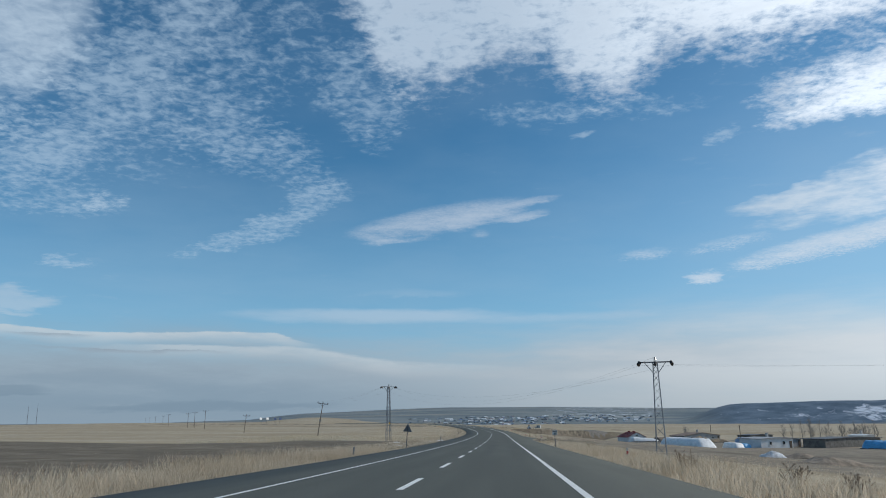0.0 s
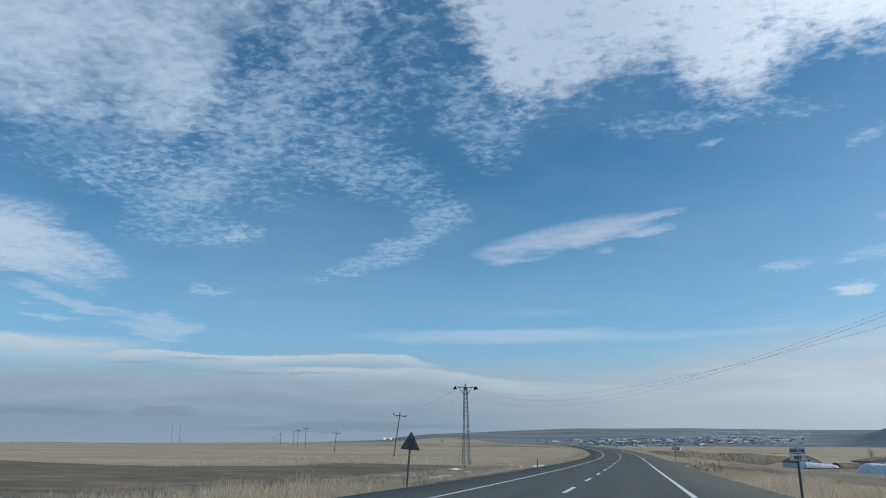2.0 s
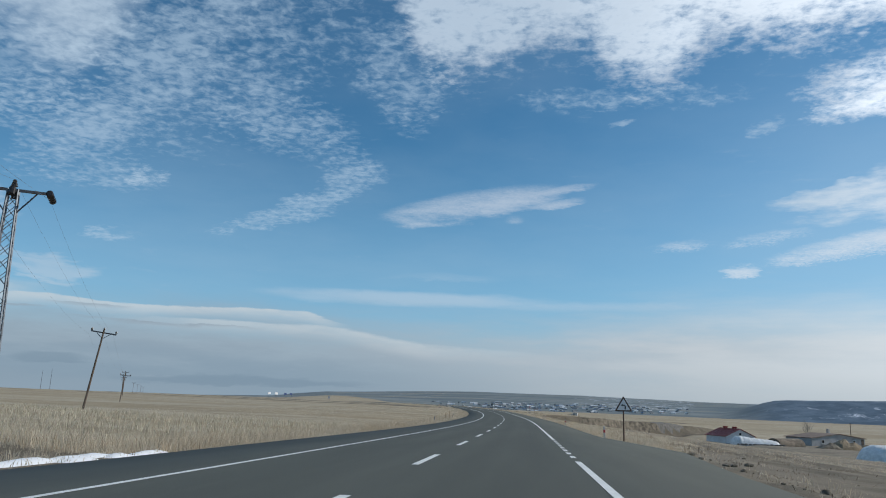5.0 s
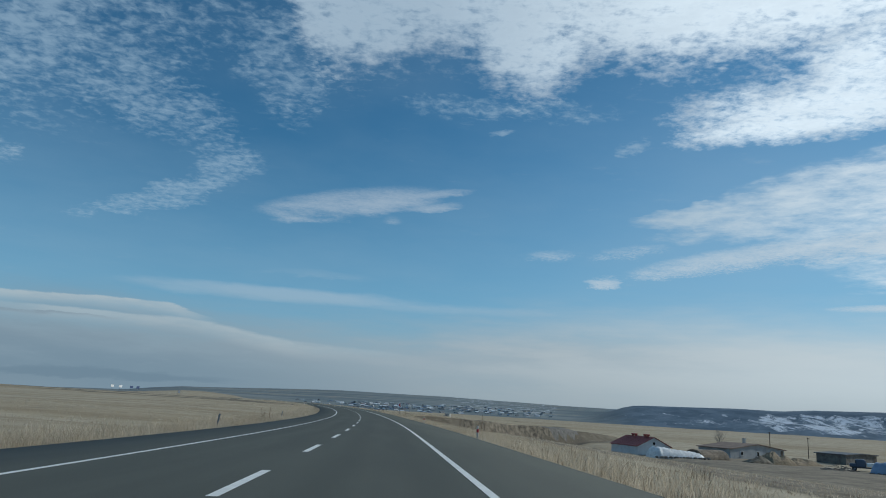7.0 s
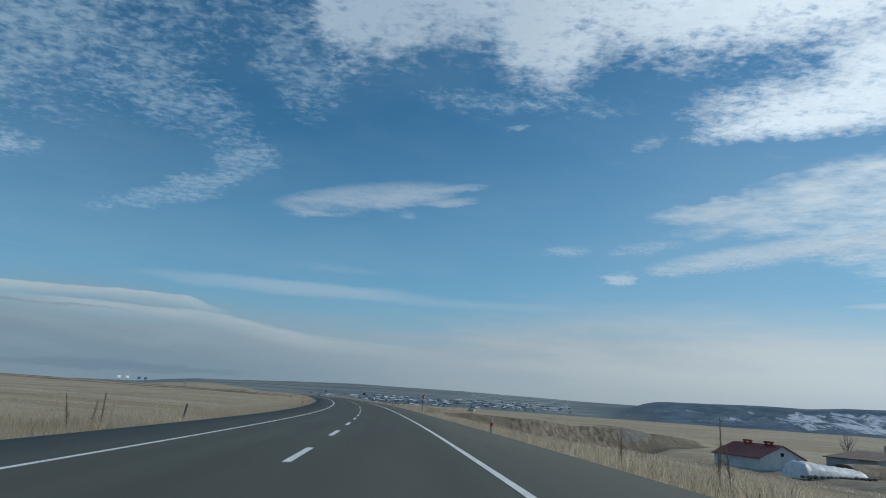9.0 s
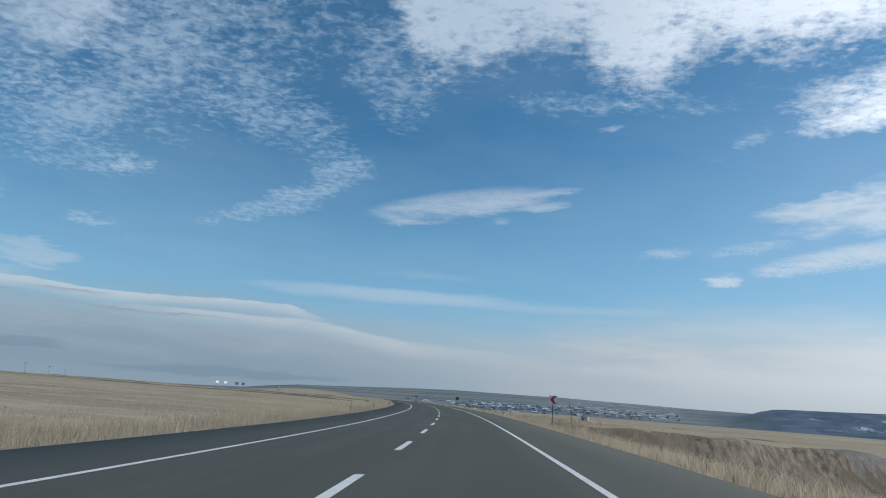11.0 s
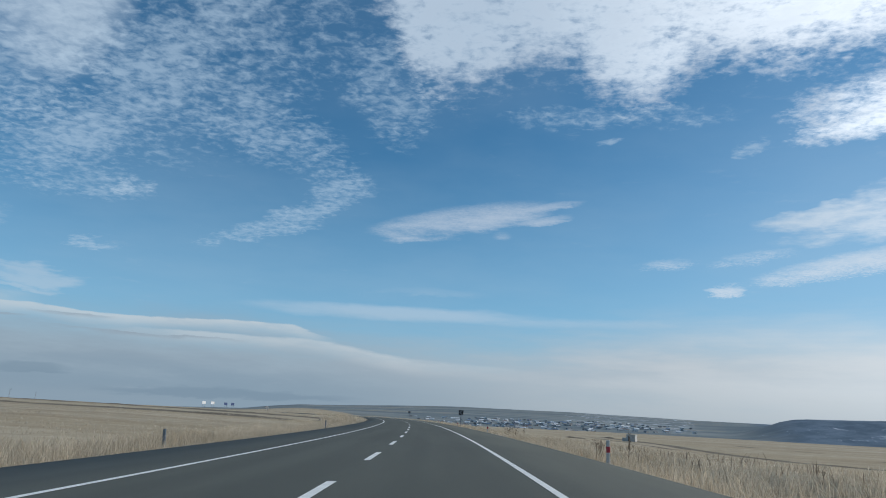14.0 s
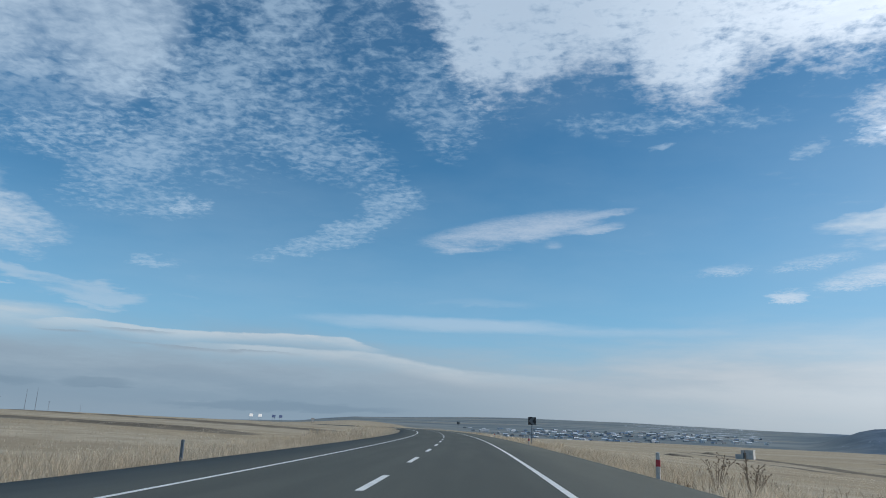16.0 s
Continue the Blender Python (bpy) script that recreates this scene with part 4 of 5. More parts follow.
def section_sign(s, d, centre):
    x, y, z = spot(s, d)
    ob = thing("section_sign", pose(x, y, z, 0, 0, facing(s) - 6), "small white plate with black road section numbers", "road sign")
    up = centre - z
    part("post", rod(bmesh.new(), (0, 0.05, -0.3), (0, 0.05, up + 0.2), 0.035, None, 8), DARK_STEEL, ob)
    for name, zz, h, words in (("upper_plate", 0.10, 0.17, "060-06"), ("lower_plate", -0.085, 0.17, "007")):
        w = 0.2
        p = part(name, plate(bmesh.new(), [(-w, up + zz - h / 2), (w, up + zz - h / 2), (w, up + zz + h / 2), (-w, up + zz + h / 2)], 0, 0.01), SIGN_WHITE, ob)
        part("border", plate(bmesh.new(), [(-w, up + zz - h / 2), (w, up + zz - h / 2), (w, up + zz - h / 2 + 0.012), (-w, up + zz - h / 2 + 0.012)], -0.004, 0.003), SIGN_BLACK, p)
        font = bpy.data.curves.new("lettering", "FONT")
        font.body, font.size, font.align_x, font.align_y, font.extrude, font.offset = words, 0.13, "CENTER", "CENTER", 0.002, 0.004
        font.materials.append(SIGN_BLACK)
        t = new("lettering", font)
        t.parent = p
        t.matrix_local = pose(0, -0.006, up + zz, 90, 0, 0)
    return ob


section_sign(63.4, 6.3, -0.02)


def delineator(s, d, tall=0.7, lean=0.0, band=True, label="pale roadside post with a red band"):
    x, y, z = spot(s, d)
    ob = thing("delineator_post", pose(x, y, z, 0, lean, facing(s)), label, "roadside post", "posts along the road")
    bm = box(bmesh.new(), (0.11, 0.07, tall + 0.35), (0, 0, tall / 2 - 0.1), 0.02)
    part("post", bm, CONCRETE if band else GALVANISED, ob)
    if band:
        part("reflector_band", box(bmesh.new(), (0.114, 0.074, 0.2), (0, 0, tall - 0.2), 0.015), SIGN_RED, ob, "dark red band")
    return ob


for s, d, lean in ((44, 9.0, 3), (118, 8.1, 2), (153, 7.0, -2), (192.6, 7.05, 0), (232.9, 6.9, 0), (330, 6.8, 0), (372, 6.75, 0), (412, 6.9, 0), (452, 6.9, 1)):
    delineator(s, d, lean=lean)
for s, d, lean in ((52, -8.4, 4), (119, -7.6, 0), (334.3, -8.0, -3), (376, -7.6, 0), (236.3, -8.8, 8), (201, -8.8, 8)):
    delineator(s, d, 0.75 if s > 237 or s < 200 else 0.95, lean, False, "plain grey roadside post in dry grass")


# ---------------------------------------------------------------- the farm below the road
def prism(bm, w, l, h, rise, overhang=0.0):
    """Gabled block: w across (x), l along (y), walls h high, ridge rise above them."""
    a, b = w / 2, l / 2
    pts = [(-a, -b, 0), (a, -b, 0), (a, b, 0), (-a, b, 0), (-a, -b, h), (a, -b, h), (a, b, h), (-a, b, h), (0, -b, h + rise), (0, b, h + rise)]
    v = [bm.verts.new(p) for p in pts]
    for f in ((0, 3, 2, 1), (0, 1, 5, 8, 4), (2, 3, 7, 9, 6), (1, 2, 6, 5), (3, 0, 4, 7), (4, 8, 9, 7), (5, 6, 9, 8)):
        bm.faces.new([v[i] for i in f])
    return bm


def roof_pair(ob, w, l, h, rise, mat, over=0.35, thick=0.1, name="roof"):
    roof = None
    for sx in (-1, 1):
        bm = bmesh.new()
        a, b = w / 2 + over, l / 2 + over
        drop = rise * over / (w / 2)
        low = [(sx * a, -b, h - drop), (sx * a, b, h - drop), (0, b, h + rise), (0, -b, h + rise)]
        v1 = [bm.verts.new((px, py, pz + 0.02)) for px, py, pz in low]
        v2 = [bm.verts.new((px, py, pz + 0.02 + thick)) for px, py, pz in low]
        bm.faces.new(v1)
        bm.faces.new(v2[::-1])
        for i in range(4):
            bm.faces.new((v1[i], v2[i], v2[(i + 1) % 4], v1[(i + 1) % 4]))
        bmesh.ops.recalc_face_normals(bm, faces=bm.faces)
        roof = part(name, bm, mat, ob)
    return roof


def barn():
    x, y, z = 60.0, 308.4, -8.1
    w, l, h, rise = 7.6, 10.6, 2.0, 1.75
    ob = thing("barn", pose(x, y, z, 0, 0, 12), "white-walled barn with a red sheet roof", "barn")
    part("wall", prism(bmesh.new(), w, l, h, rise), WHITEWASH, ob)
    roof = roof_pair(ob, w, l, h, rise, RED_ROOF)
    for k in range(14):
        for sx in (-1, 1):
            yy = -l / 2 + 0.4 + k * (l - 0.8) / 13
            part("roof_rib", beam(bmesh.new(), (sx * 4.1, yy, h - 0.02), (sx * 0.05, yy, h + rise + 0.13), 0.05), RED_ROOF, roof)
    for yy in (-2.6, 2.2):
        vent = part("ridge_vent", box(bmesh.new(), (0.7, 1.5, 0.3), (0, yy, h + rise + 0.42), 0.04), BRICK_RED, ob, "red ridge vent box")
        for k in (-0.6, 0.6):
            part("vent_leg", box(bmesh.new(), (0.5, 0.08, 0.3), (0, yy + k, h + rise + 0.18)), BRICK_RED, vent)
    win = part("window", box(bmesh.new(), (0.75, 0.06, 0.7), (0, -l / 2 - 0.03, h + 0.55), 0.01), SIGN_WHITE, ob)
    part("pane", box(bmesh.new(), (0.6, 0.03, 0.55), (0, -l / 2 - 0.065, h + 0.55)), GLASS_DARK, win)
    part("plinth", box(bmesh.new(), (w + 0.12, l + 0.12, 0.5), (0, 0, 0.05)), GREY_WALL, ob)
    return ob


barn()


def covered_heap(name, at, turn, length, width, tall, tail, mat, label, category, seed=1, skirt=True):
    """A clamp of fodder under sheeting: rounded across, high at one end, weighted along its foot."""
    x, y = at
    ob = thing(name, pose(x, y, on_ground(x, y), 0, 0, turn), label, category)
    bm = bmesh.new()
    n, m = 34, 16
    rows = []
    for i in range(n + 1):
        f = i / n
        end = min(1.0, (f / 0.07) ** 0.6 if f < 0.07 else 1.0) * min(1.0, ((1 - f) / 0.12) ** 0.7 if f > 0.88 else 1.0)
        h = tall * (1 - tail * f) * end
        row = []
        for j in range(m + 1):
            a = math.pi * j / m
            c, s = math.cos(a), math.sin(a)
            rough = 1 + 0.14 * noise.noise((i * 0.5 + seed, j * 0.55, 0.3)) + 0.05 * noise.noise((i * 1.7 + seed, j * 0.4, 2.3))
            px = (f - 0.5) * length
            py = -width / 2 * (abs(c) ** 0.75) * (1 if c > 0 else -1) * (0.75 + 0.25 * end)
            pz = h * (0.7 * min(1.0, 1.25 * s) + 0.3 * (1 - abs(c) ** 2)) * rough + 0.09 * noise.noise((i * 1.3, j * 1.1, seed)) - 0.25 * (1 - s)
            row.append(bm.verts.new((px, py, pz)))
        rows.append(row)
    for i in range(n):
        for j in range(m):
            bm.faces.new((rows[i][j], rows[i + 1][j], rows[i + 1][j + 1], rows[i][j + 1]))
    for row in (rows[0], rows[-1]):
        bm.faces.new(row)
    bmesh.ops.recalc_face_normals(bm, faces=bm.faces)
    for f in bm.faces:
        f.smooth = True
    part("sheet", bm, mat, ob)
    if skirt:
        rnd = random.Random(seed)
        for k in range(int(length * 1.6)):
            px = -length / 2 + (k + rnd.random()) * length / int(length * 1.6)
            bm = bmesh.new()
            bmesh.ops.create_icosphere(bm, subdivisions=1, radius=0.2 + 0.16 * rnd.random(), matrix=Matrix.Translation((px, -width / 2 - 0.15 + 0.2 * rnd.random(), 0.08)) @ Matrix.Diagonal((1.4, 1, 0.7, 1)))
            part("weight", bm, DARK_STONE, ob)
    return ob


covered_heap("fodder_clamp", (61.8, 293.2), 12, 11.6, 4.2, 2.0, 0.55, FILM, "fodder heap under white plastic sheeting beside the barn", "covered heap", 3)
covered_heap("fodder_clamp", (55.5, 206.4), -66, 17.0, 6.5, 2.3, 0.08, FILM, "long fodder heap under pale plastic sheeting", "covered heap", 5)
covered_heap("fodder_clamp", (66.5, 203.0), -60, 5.0, 3.5, 1.5, 0.2, FILM, "small heap under white plastic sheeting", "covered heap", 8, False)
covered_heap("tarpaulin_heap", (70.5, 208.0), -60, 4.0, 3.2, 1.2, 0.1, BLUE_SHEET, "fodder heap under a blue tarpaulin", "covered heap", 9, False)
covered_heap("tarpaulin_heap", (106.0, 203.0), -50, 12.0, 6.0, 2.2, 0.1, BLUE_SHEET, "long heap under a blue tarpaulin", "covered heap", 11)
covered_heap("tarpaulin_heap", (97.0, 276.0), -40, 13.0, 5.0, 2.1, 0.2, material("faded_blue_sheet", (0.24, 0.33, 0.46), 0.6, vary=0.2, scale=0.8, bump=0.05), "heap under faded blue sheeting", "covered heap", 12)


def flat_house(x, y, turn, w, l, h, wall, roof, label, windows=2, chimney=True, slope=0.3):
    ob = thing("farmhouse", pose(x, y, on_ground(x, y) - 0.2, 0, 0, turn), label, "house")
    part("wall", prism(bmesh.new(), w, l, h, slope), wall, ob)
    top = roof_pair(ob, w, l, h, slope, roof, 0.4, 0.16)
    for k in range(windows):
        xx = -w / 2 + (k + 0.7) * w / (windows + 0.4)
        win = part("window", box(bmesh.new(), (0.95, 0.08, 1.05), (xx, -l / 2 - 0.03, h * 0.58), 0.02), SIGN_WHITE, ob)
        part("pane", box(bmesh.new(), (0.75, 0.04, 0.85), (xx, -l / 2 - 0.065, h * 0.58)), GLASS_DARK, win)
        part("sill", box(bmesh.new(), (1.1, 0.18, 0.06), (xx, -l / 2 - 0.09, h * 0.58 - 0.56)), CONCRETE, win)
    door = part("door", box(bmesh.new(), (0.9, 0.07, 1.95), (w / 2 - 0.8, -l / 2 - 0.03, 1.0), 0.02), TIMBER, ob)
    part("handle", box(bmesh.new(), (0.05, 0.08, 0.12), (w / 2 - 1.1, -l / 2 - 0.08, 1.0)), GALVANISED, door)
    if chimney:
        c = part("chimney", box(bmesh.new(), (0.6, 0.6, 1.3), (w * 0.12, l * 0.1, h + slope + 0.5), 0.03), CONCRETE, ob)
        part("cap", box(bmesh.new(), (0.75, 0.75, 0.1), (w * 0.12, l * 0.1, h + slope + 1.2), 0.02), CONCRETE, c)
    return ob


flat_house(78.5, 213, 24, 11, 8, 2.6, WHITEWASH, GREY_WALL, "low white rendered farmhouse with a grey roof", 2)
flat_house(87.5, 225, 24, 7, 7, 2.3, GREY_WALL, GREY_WALL, "low grey rendered outbuilding", 1, False)
flat_house(88.5, 321, 24, 18, 9, 2.1, GREY_WALL, SOD_ROOF, "long low farmhouse with a brown flat roof", 3, True, 1.1)
flat_house(103, 222, 30, 24, 7, 2.5, DARK_STONE, DARK_STEEL, "long dark stone byre with a low roof", 0, False)
flat_house(128, 232, 30, 10, 7, 2.5, DARK_STONE, SOD_ROOF, "dark stone byre beside the blue tarpaulin", 0, False)
flat_house(122, 250, 30, 6, 5, 3.2, WHITEWASH, WHITEWASH, "small white building with a flat roof", 1, True)
flat_house(112, 318, 26, 12, 7, 2.2, DARK_STONE, DARK_STEEL, "dark low byre behind the heaps", 0, False)


def arched_shed(x, y, turn, w, l, h):
    """A low stone shed under a rounded roof of old sheeting, open at its front between rough posts."""
    ob = thing("arched_shed", pose(x, y, on_ground(x, y) - 0.1, 0, 0, turn), "low stone shed under a rounded grey-brown roof", "shed")
    n = 14
    for name, r0, r1, mat in (("wall", 0.0, 0.93, DARK_STONE), ("roof", 0.94, 1.04, EARTH)):
        bm = bmesh.new()
        rows = []
        for k, yy in enumerate((-l / 2, l / 2)):
            grow = yy * (1.0 if name == "wall" else 1.06)
            ring = [bm.verts.new((-w / 2 * r1 * math.cos(math.pi * i / n), grow, h * r1 * max(0.0, math.sin(math.pi * i / n)) ** 0.75)) for i in range(n + 1)]
            if r0:
                ring += [bm.verts.new((-w / 2 * r0 * math.cos(math.pi * i / n), grow, h * r0 * max(0.0, math.sin(math.pi * i / n)) ** 0.75)) for i in range(n, -1, -1)]
            rows.append(ring)
            bm.faces.new(ring)
        m = len(rows[0])
        for i in range(m):
            bm.faces.new((rows[0][i], rows[0][(i + 1) % m], rows[1][(i + 1) % m], rows[1][i]))
        bmesh.ops.recalc_face_normals(bm, faces=bm.faces)
        part(name, bm, mat, ob)
    for k in range(6):
        yy = -l / 2 + 0.5 + k * (l - 1.0) / 5
        part("post", rod(bmesh.new(), (-w / 2 - 0.5, yy, -0.2), (-w / 2 - 0.35, yy + 0.1, h * 0.62), 0.09, 0.07, 6), TIMBER, ob)
    part("beam", rod(bmesh.new(), (-w / 2 - 0.42, -l / 2, h * 0.62), (-w / 2 - 0.42, l / 2, h * 0.6), 0.08, None, 6), BARK, ob)
    # a flat near-black panel stands in for the shade inside the opening
    part("doorway", box(bmesh.new(), (1.1, 0.08, 1.5), (0.3, -l / 2 - 0.03, 0.75)), GLASS_DARK, ob)
    return ob


arched_shed(71.3, 301.0, -66, 4.6, 7.2, 1.9)


def mound(name, x, y, size, tall, turn, mat, label, category, seed, detail=28, rough=0.45, blunt=0.6, sink=0.25):
    """An uneven heap whose foot lies in the ground."""
    L, W = size
    base = on_ground(x, y)
    ob_m = pose(x, y, base, 0, 0, turn)
    bm = bmesh.new()
    n = detail
    grid = []
    for i in range(n + 1):
        row = []
        for j in range(n // 2 + 1):
            u, v = i / n * 2 - 1, j / (n // 2) * 2 - 1
            edge = max(0.0, 1 - u * u) * max(0.0, 1 - v * v)
            k = noise.fractal((u * L * 0.22 + seed, v * W * 0.22, seed * 0.7), 1.0, 2.1, 5)
            z = tall * (edge ** blunt) * (0.75 + rough * k) - sink * (1 - edge)
            px, py = u * L / 2 + 0.3 * k * edge, v * W / 2 + 0.3 * k * edge
            w = ob_m @ Vector((px, py, 0))
            row.append(bm.verts.new((px, py, z + on_ground(w.x, w.y) - base)))
        grid.append(row)
    for i in range(n):
        for j in range(n // 2):
            bm.faces.new((grid[i][j], grid[i + 1][j], grid[i + 1][j + 1], grid[i][j + 1]))
    bm.normal_update()
    ob = part(name, bm, mat)
    ob.matrix_world = ob_m
    return tagged(ob, label, category)


mound("earth_bank", 42, 278, (30, 6), 1.7, 61.6, DUG_EARTH, "long eroded bank of bare brown earth", "earth bank", 2.0, 90, 0.16, 0.3)
mound("earth_bank", 33, 320, (46, 5), 0.55, 48, DUG_EARTH, "broken bank of bare earth below the road", "earth bank", 6.0, 70, 0.2, 0.3)
mound("earth_bank", 50, 341, (15, 6), 0.7, 44, DARK_STONE, "dark broken rock at the end of the bank", "earth bank", 7.0, 60, 0.28, 0.35)
mound("rubble_heap", 46, 120, (4.2, 2.4), 1.1, 20, RUBBLE, "heap of pale broken rubble on bare ground", "rubble heap", 8.0, 30, 0.5)
mound("earth_heap", 51, 121, (7, 5), 0.8, 0, EARTH, "heap of brown earth beside the rubble", "earth heap", 9.0)
mound("earth_heap", 37, 79, (9, 5), 0.9, 30, EARTH, "low heap of brown earth", "earth heap", 10.0)
mound("earth_heap", 58, 100, (10, 5), 1.0, 10, EARTH, "low heap of brown earth", "earth heap", 12.0)
mound("manure_heap", 92, 303, (9, 6), 1.7, 20, HAY, "sagging heap of weathered dung and straw", "manure heap", 13.0)
mound("manure_heap", 79.5, 296, (6, 4), 1.4, 15, DUG_EARTH, "dark heap of rotted dung beside the shed", "manure heap", 21.0)
mound("manure_heap", 84.5, 299, (8, 6), 2.5, 15, HAY, "sagging heap of weathered dung and straw", "manure heap", 14.0)
mound("brush_heap", -27, 425, (6, 2), 0.45, 80, DARK_STONE, "dark heap of brush at the field's edge", "brush heap", 15.0, 28, 0.5)
mound("brush_heap", -24.5, 432, (4, 2), 0.4, 70, DARK_STONE, "dark heap of brush at the field's edge", "brush heap", 16.0, 28, 0.5)
mound("earth_heap", -12.6, 106, (1.0, 0.7), 0.22, 40, EARTH, "small dark clod heap beside the road", "earth heap", 17.0, 20)
mound("earth_heap", -13.5, 122, (0.9, 0.7), 0.2, 10, EARTH, "small dark clod heap beside the road", "earth heap", 18.0, 20)
mound("earth_heap", 37, 560, (4, 2.5), 0.5, 0, DUG_EARTH, "dark heap of stones in the straw field", "stone heap", 19.0, 20)
mound("earth_heap", 20, 500, (7, 2), 0.5, 0, DUG_EARTH, "dark heap of stones in the straw field", "stone heap", 20.0, 20)
for k, (s, d, L, W) in enumerate(((88, -10.0, 1.6, 0.7), (92, -10.6, 1.3, 0.5), (95, -11.6, 1.9, 0.8), (99, -13.0, 1.2, 0.7), (86, -12.2, 1.2, 0.5), (101, -11.0, 1.6, 0.8), (103, -12.5, 1.8, 0.8),
                                  (118, -8.6, 5.0, 0.5), (121.5, -8.1, 5.0, 0.7), (124, -7.8, 4.0, 0.5), (119.5, -9.4, 4.0, 0.4), (115, -9.8, 3.0, 0.4))):
    x, y, z = spot(s, d)
    mound("snow_patch", x, y, (L * (1.6 if L > 2.5 else 1.0), W * (1.2 if L > 2.5 else 0.7)), 0.085 if L > 2.5 else 0.075, 90 if L > 3 else 10 * k, SNOW, "thin leftover patch of snow on soil", "snow patch", 30.0 + k, 30, 1.9, 0.5, 0.11)


def brush_pile(x, y, length, width, tall, turn, seed):
    """A tangled heap of cut branches and old stakes."""
    rnd = random.Random(seed)
    bm = bmesh.new()
    for k in range(110):
        a, b = rnd.uniform(-0.5, 0.5) * length, rnd.uniform(-0.5, 0.5) * width
        room = tall * max(0.1, 1 - (2 * a / length) ** 2) * max(0.2, 1 - (2 * b / width) ** 2)
        z, yaw, reach = rnd.uniform(0.05, 1) * room, rnd.uniform(0, math.pi), rnd.uniform(0.5, 1.4)
        way = Vector((math.cos(yaw) * reach, math.sin(yaw) * reach * 0.6, rnd.uniform(-0.35, 0.35)))
        mid = Vector((a, b, z))
        rod(bm, mid - way * 0.5, mid + way * 0.5, rnd.uniform(0.03, 0.07), 0.02, 5)
    ob = part("brush_pile", bm, BARK)
    ob.matrix_world = pose(x, y, on_ground(x, y), 0, 0, turn)
    return tagged(ob, "tangled heap of cut grey branches beside the barn", "brush pile")


brush_pile(48.5, 300.5, 7.0, 2.6, 2.0, 20, 51)
brush_pile(53.5, 297.5, 5.0, 2.0, 1.0, 10, 52)
brush_pile(88.0, 283.0, 6.0, 2.4, 1.2, -15, 53)


def hut():
    x, y = 37.5, 520.5
    ob = thing("concrete_box", pose(x, y, on_ground(x, y), 0, 0, -25), "small pale concrete well house in the field", "well house")
    part("wall", box(bmesh.new(), (2.5, 2.0, 2.0), (0, 0, 0.75), 0.05), CONCRETE, ob)
    part("roof", box(bmesh.new(), (2.65, 2.15, 0.12), (0, 0, 1.81), 0.03), CONCRETE, ob)
    part("side_wall", box(bmesh.new(), (1.2, 0.25, 1.1), (-1.8, -0.8, 0.4), 0.03), CONCRETE, ob)
    part("door", box(bmesh.new(), (0.6, 0.06, 1.2), (-0.5, -1.02, 0.7)), DARK_STEEL, ob)


hut()


def truck(x, y, turn):
    ob = thing("old_truck", pose(x, y, on_ground(x, y), 0, 0, turn), "small dark blue truck parked in the yard", "truck")
    cab = part("cab", box(bmesh.new(), (1.9, 1.7, 1.5), (0, 1.9, 1.45), 0.18), TRUCK_PAINT, ob)
    part("windscreen", box(bmesh.new(), (1.5, 0.05, 0.6), (0, 2.77, 1.75)), GLASS_DARK, cab)
    part("bonnet", box(bmesh.new(), (1.6, 1.2, 0.7), (0, 3.2, 1.05), 0.15), TRUCK_PAINT, ob)
    part("bed", box(bmesh.new(), (2.0, 3.4, 0.7), (0, -0.8, 1.25), 0.04), SIGN_WHITE, ob)
    part("chassis", box(bmesh.new(), (0.9, 5.6, 0.25), (0, 0.6, 0.65)), DARK_STEEL, ob)
    for sx in (-0.85, 0.85):
        for yy in (-1.3, 3.0):
            wheel = part("wheel", rod(bmesh.new(), (sx - 0.12, yy, 0.42), (sx + 0.12, yy, 0.42), 0.42, None, 16), TYRE, ob)
            part("rim", rod(bmesh.new(), (sx - 0.13, yy, 0.42), (sx + 0.13, yy, 0.42), 0.2, None, 12), GALVANISED, wheel)


truck(99, 290, 60)


def yard_pole(x, y, tall):
    ob = thing("yard_pole", pose(x, y, on_ground(x, y)), "thin bare timber pole in the yard", "utility pole")
    part("pole", rod(bmesh.new(), (0, 0, -0.4), (0, 0, tall), 0.11, 0.08, 8), TIMBER, ob)
    part("cross_arm", box(bmesh.new(), (0.8, 0.08, 0.08), (0, 0, tall - 0.2)), TIMBER, ob)


yard_pole(94.9, 320, 6.0)
yard_pole(78, 232, 6.0)
yard_pole(110, 330, 5.0)


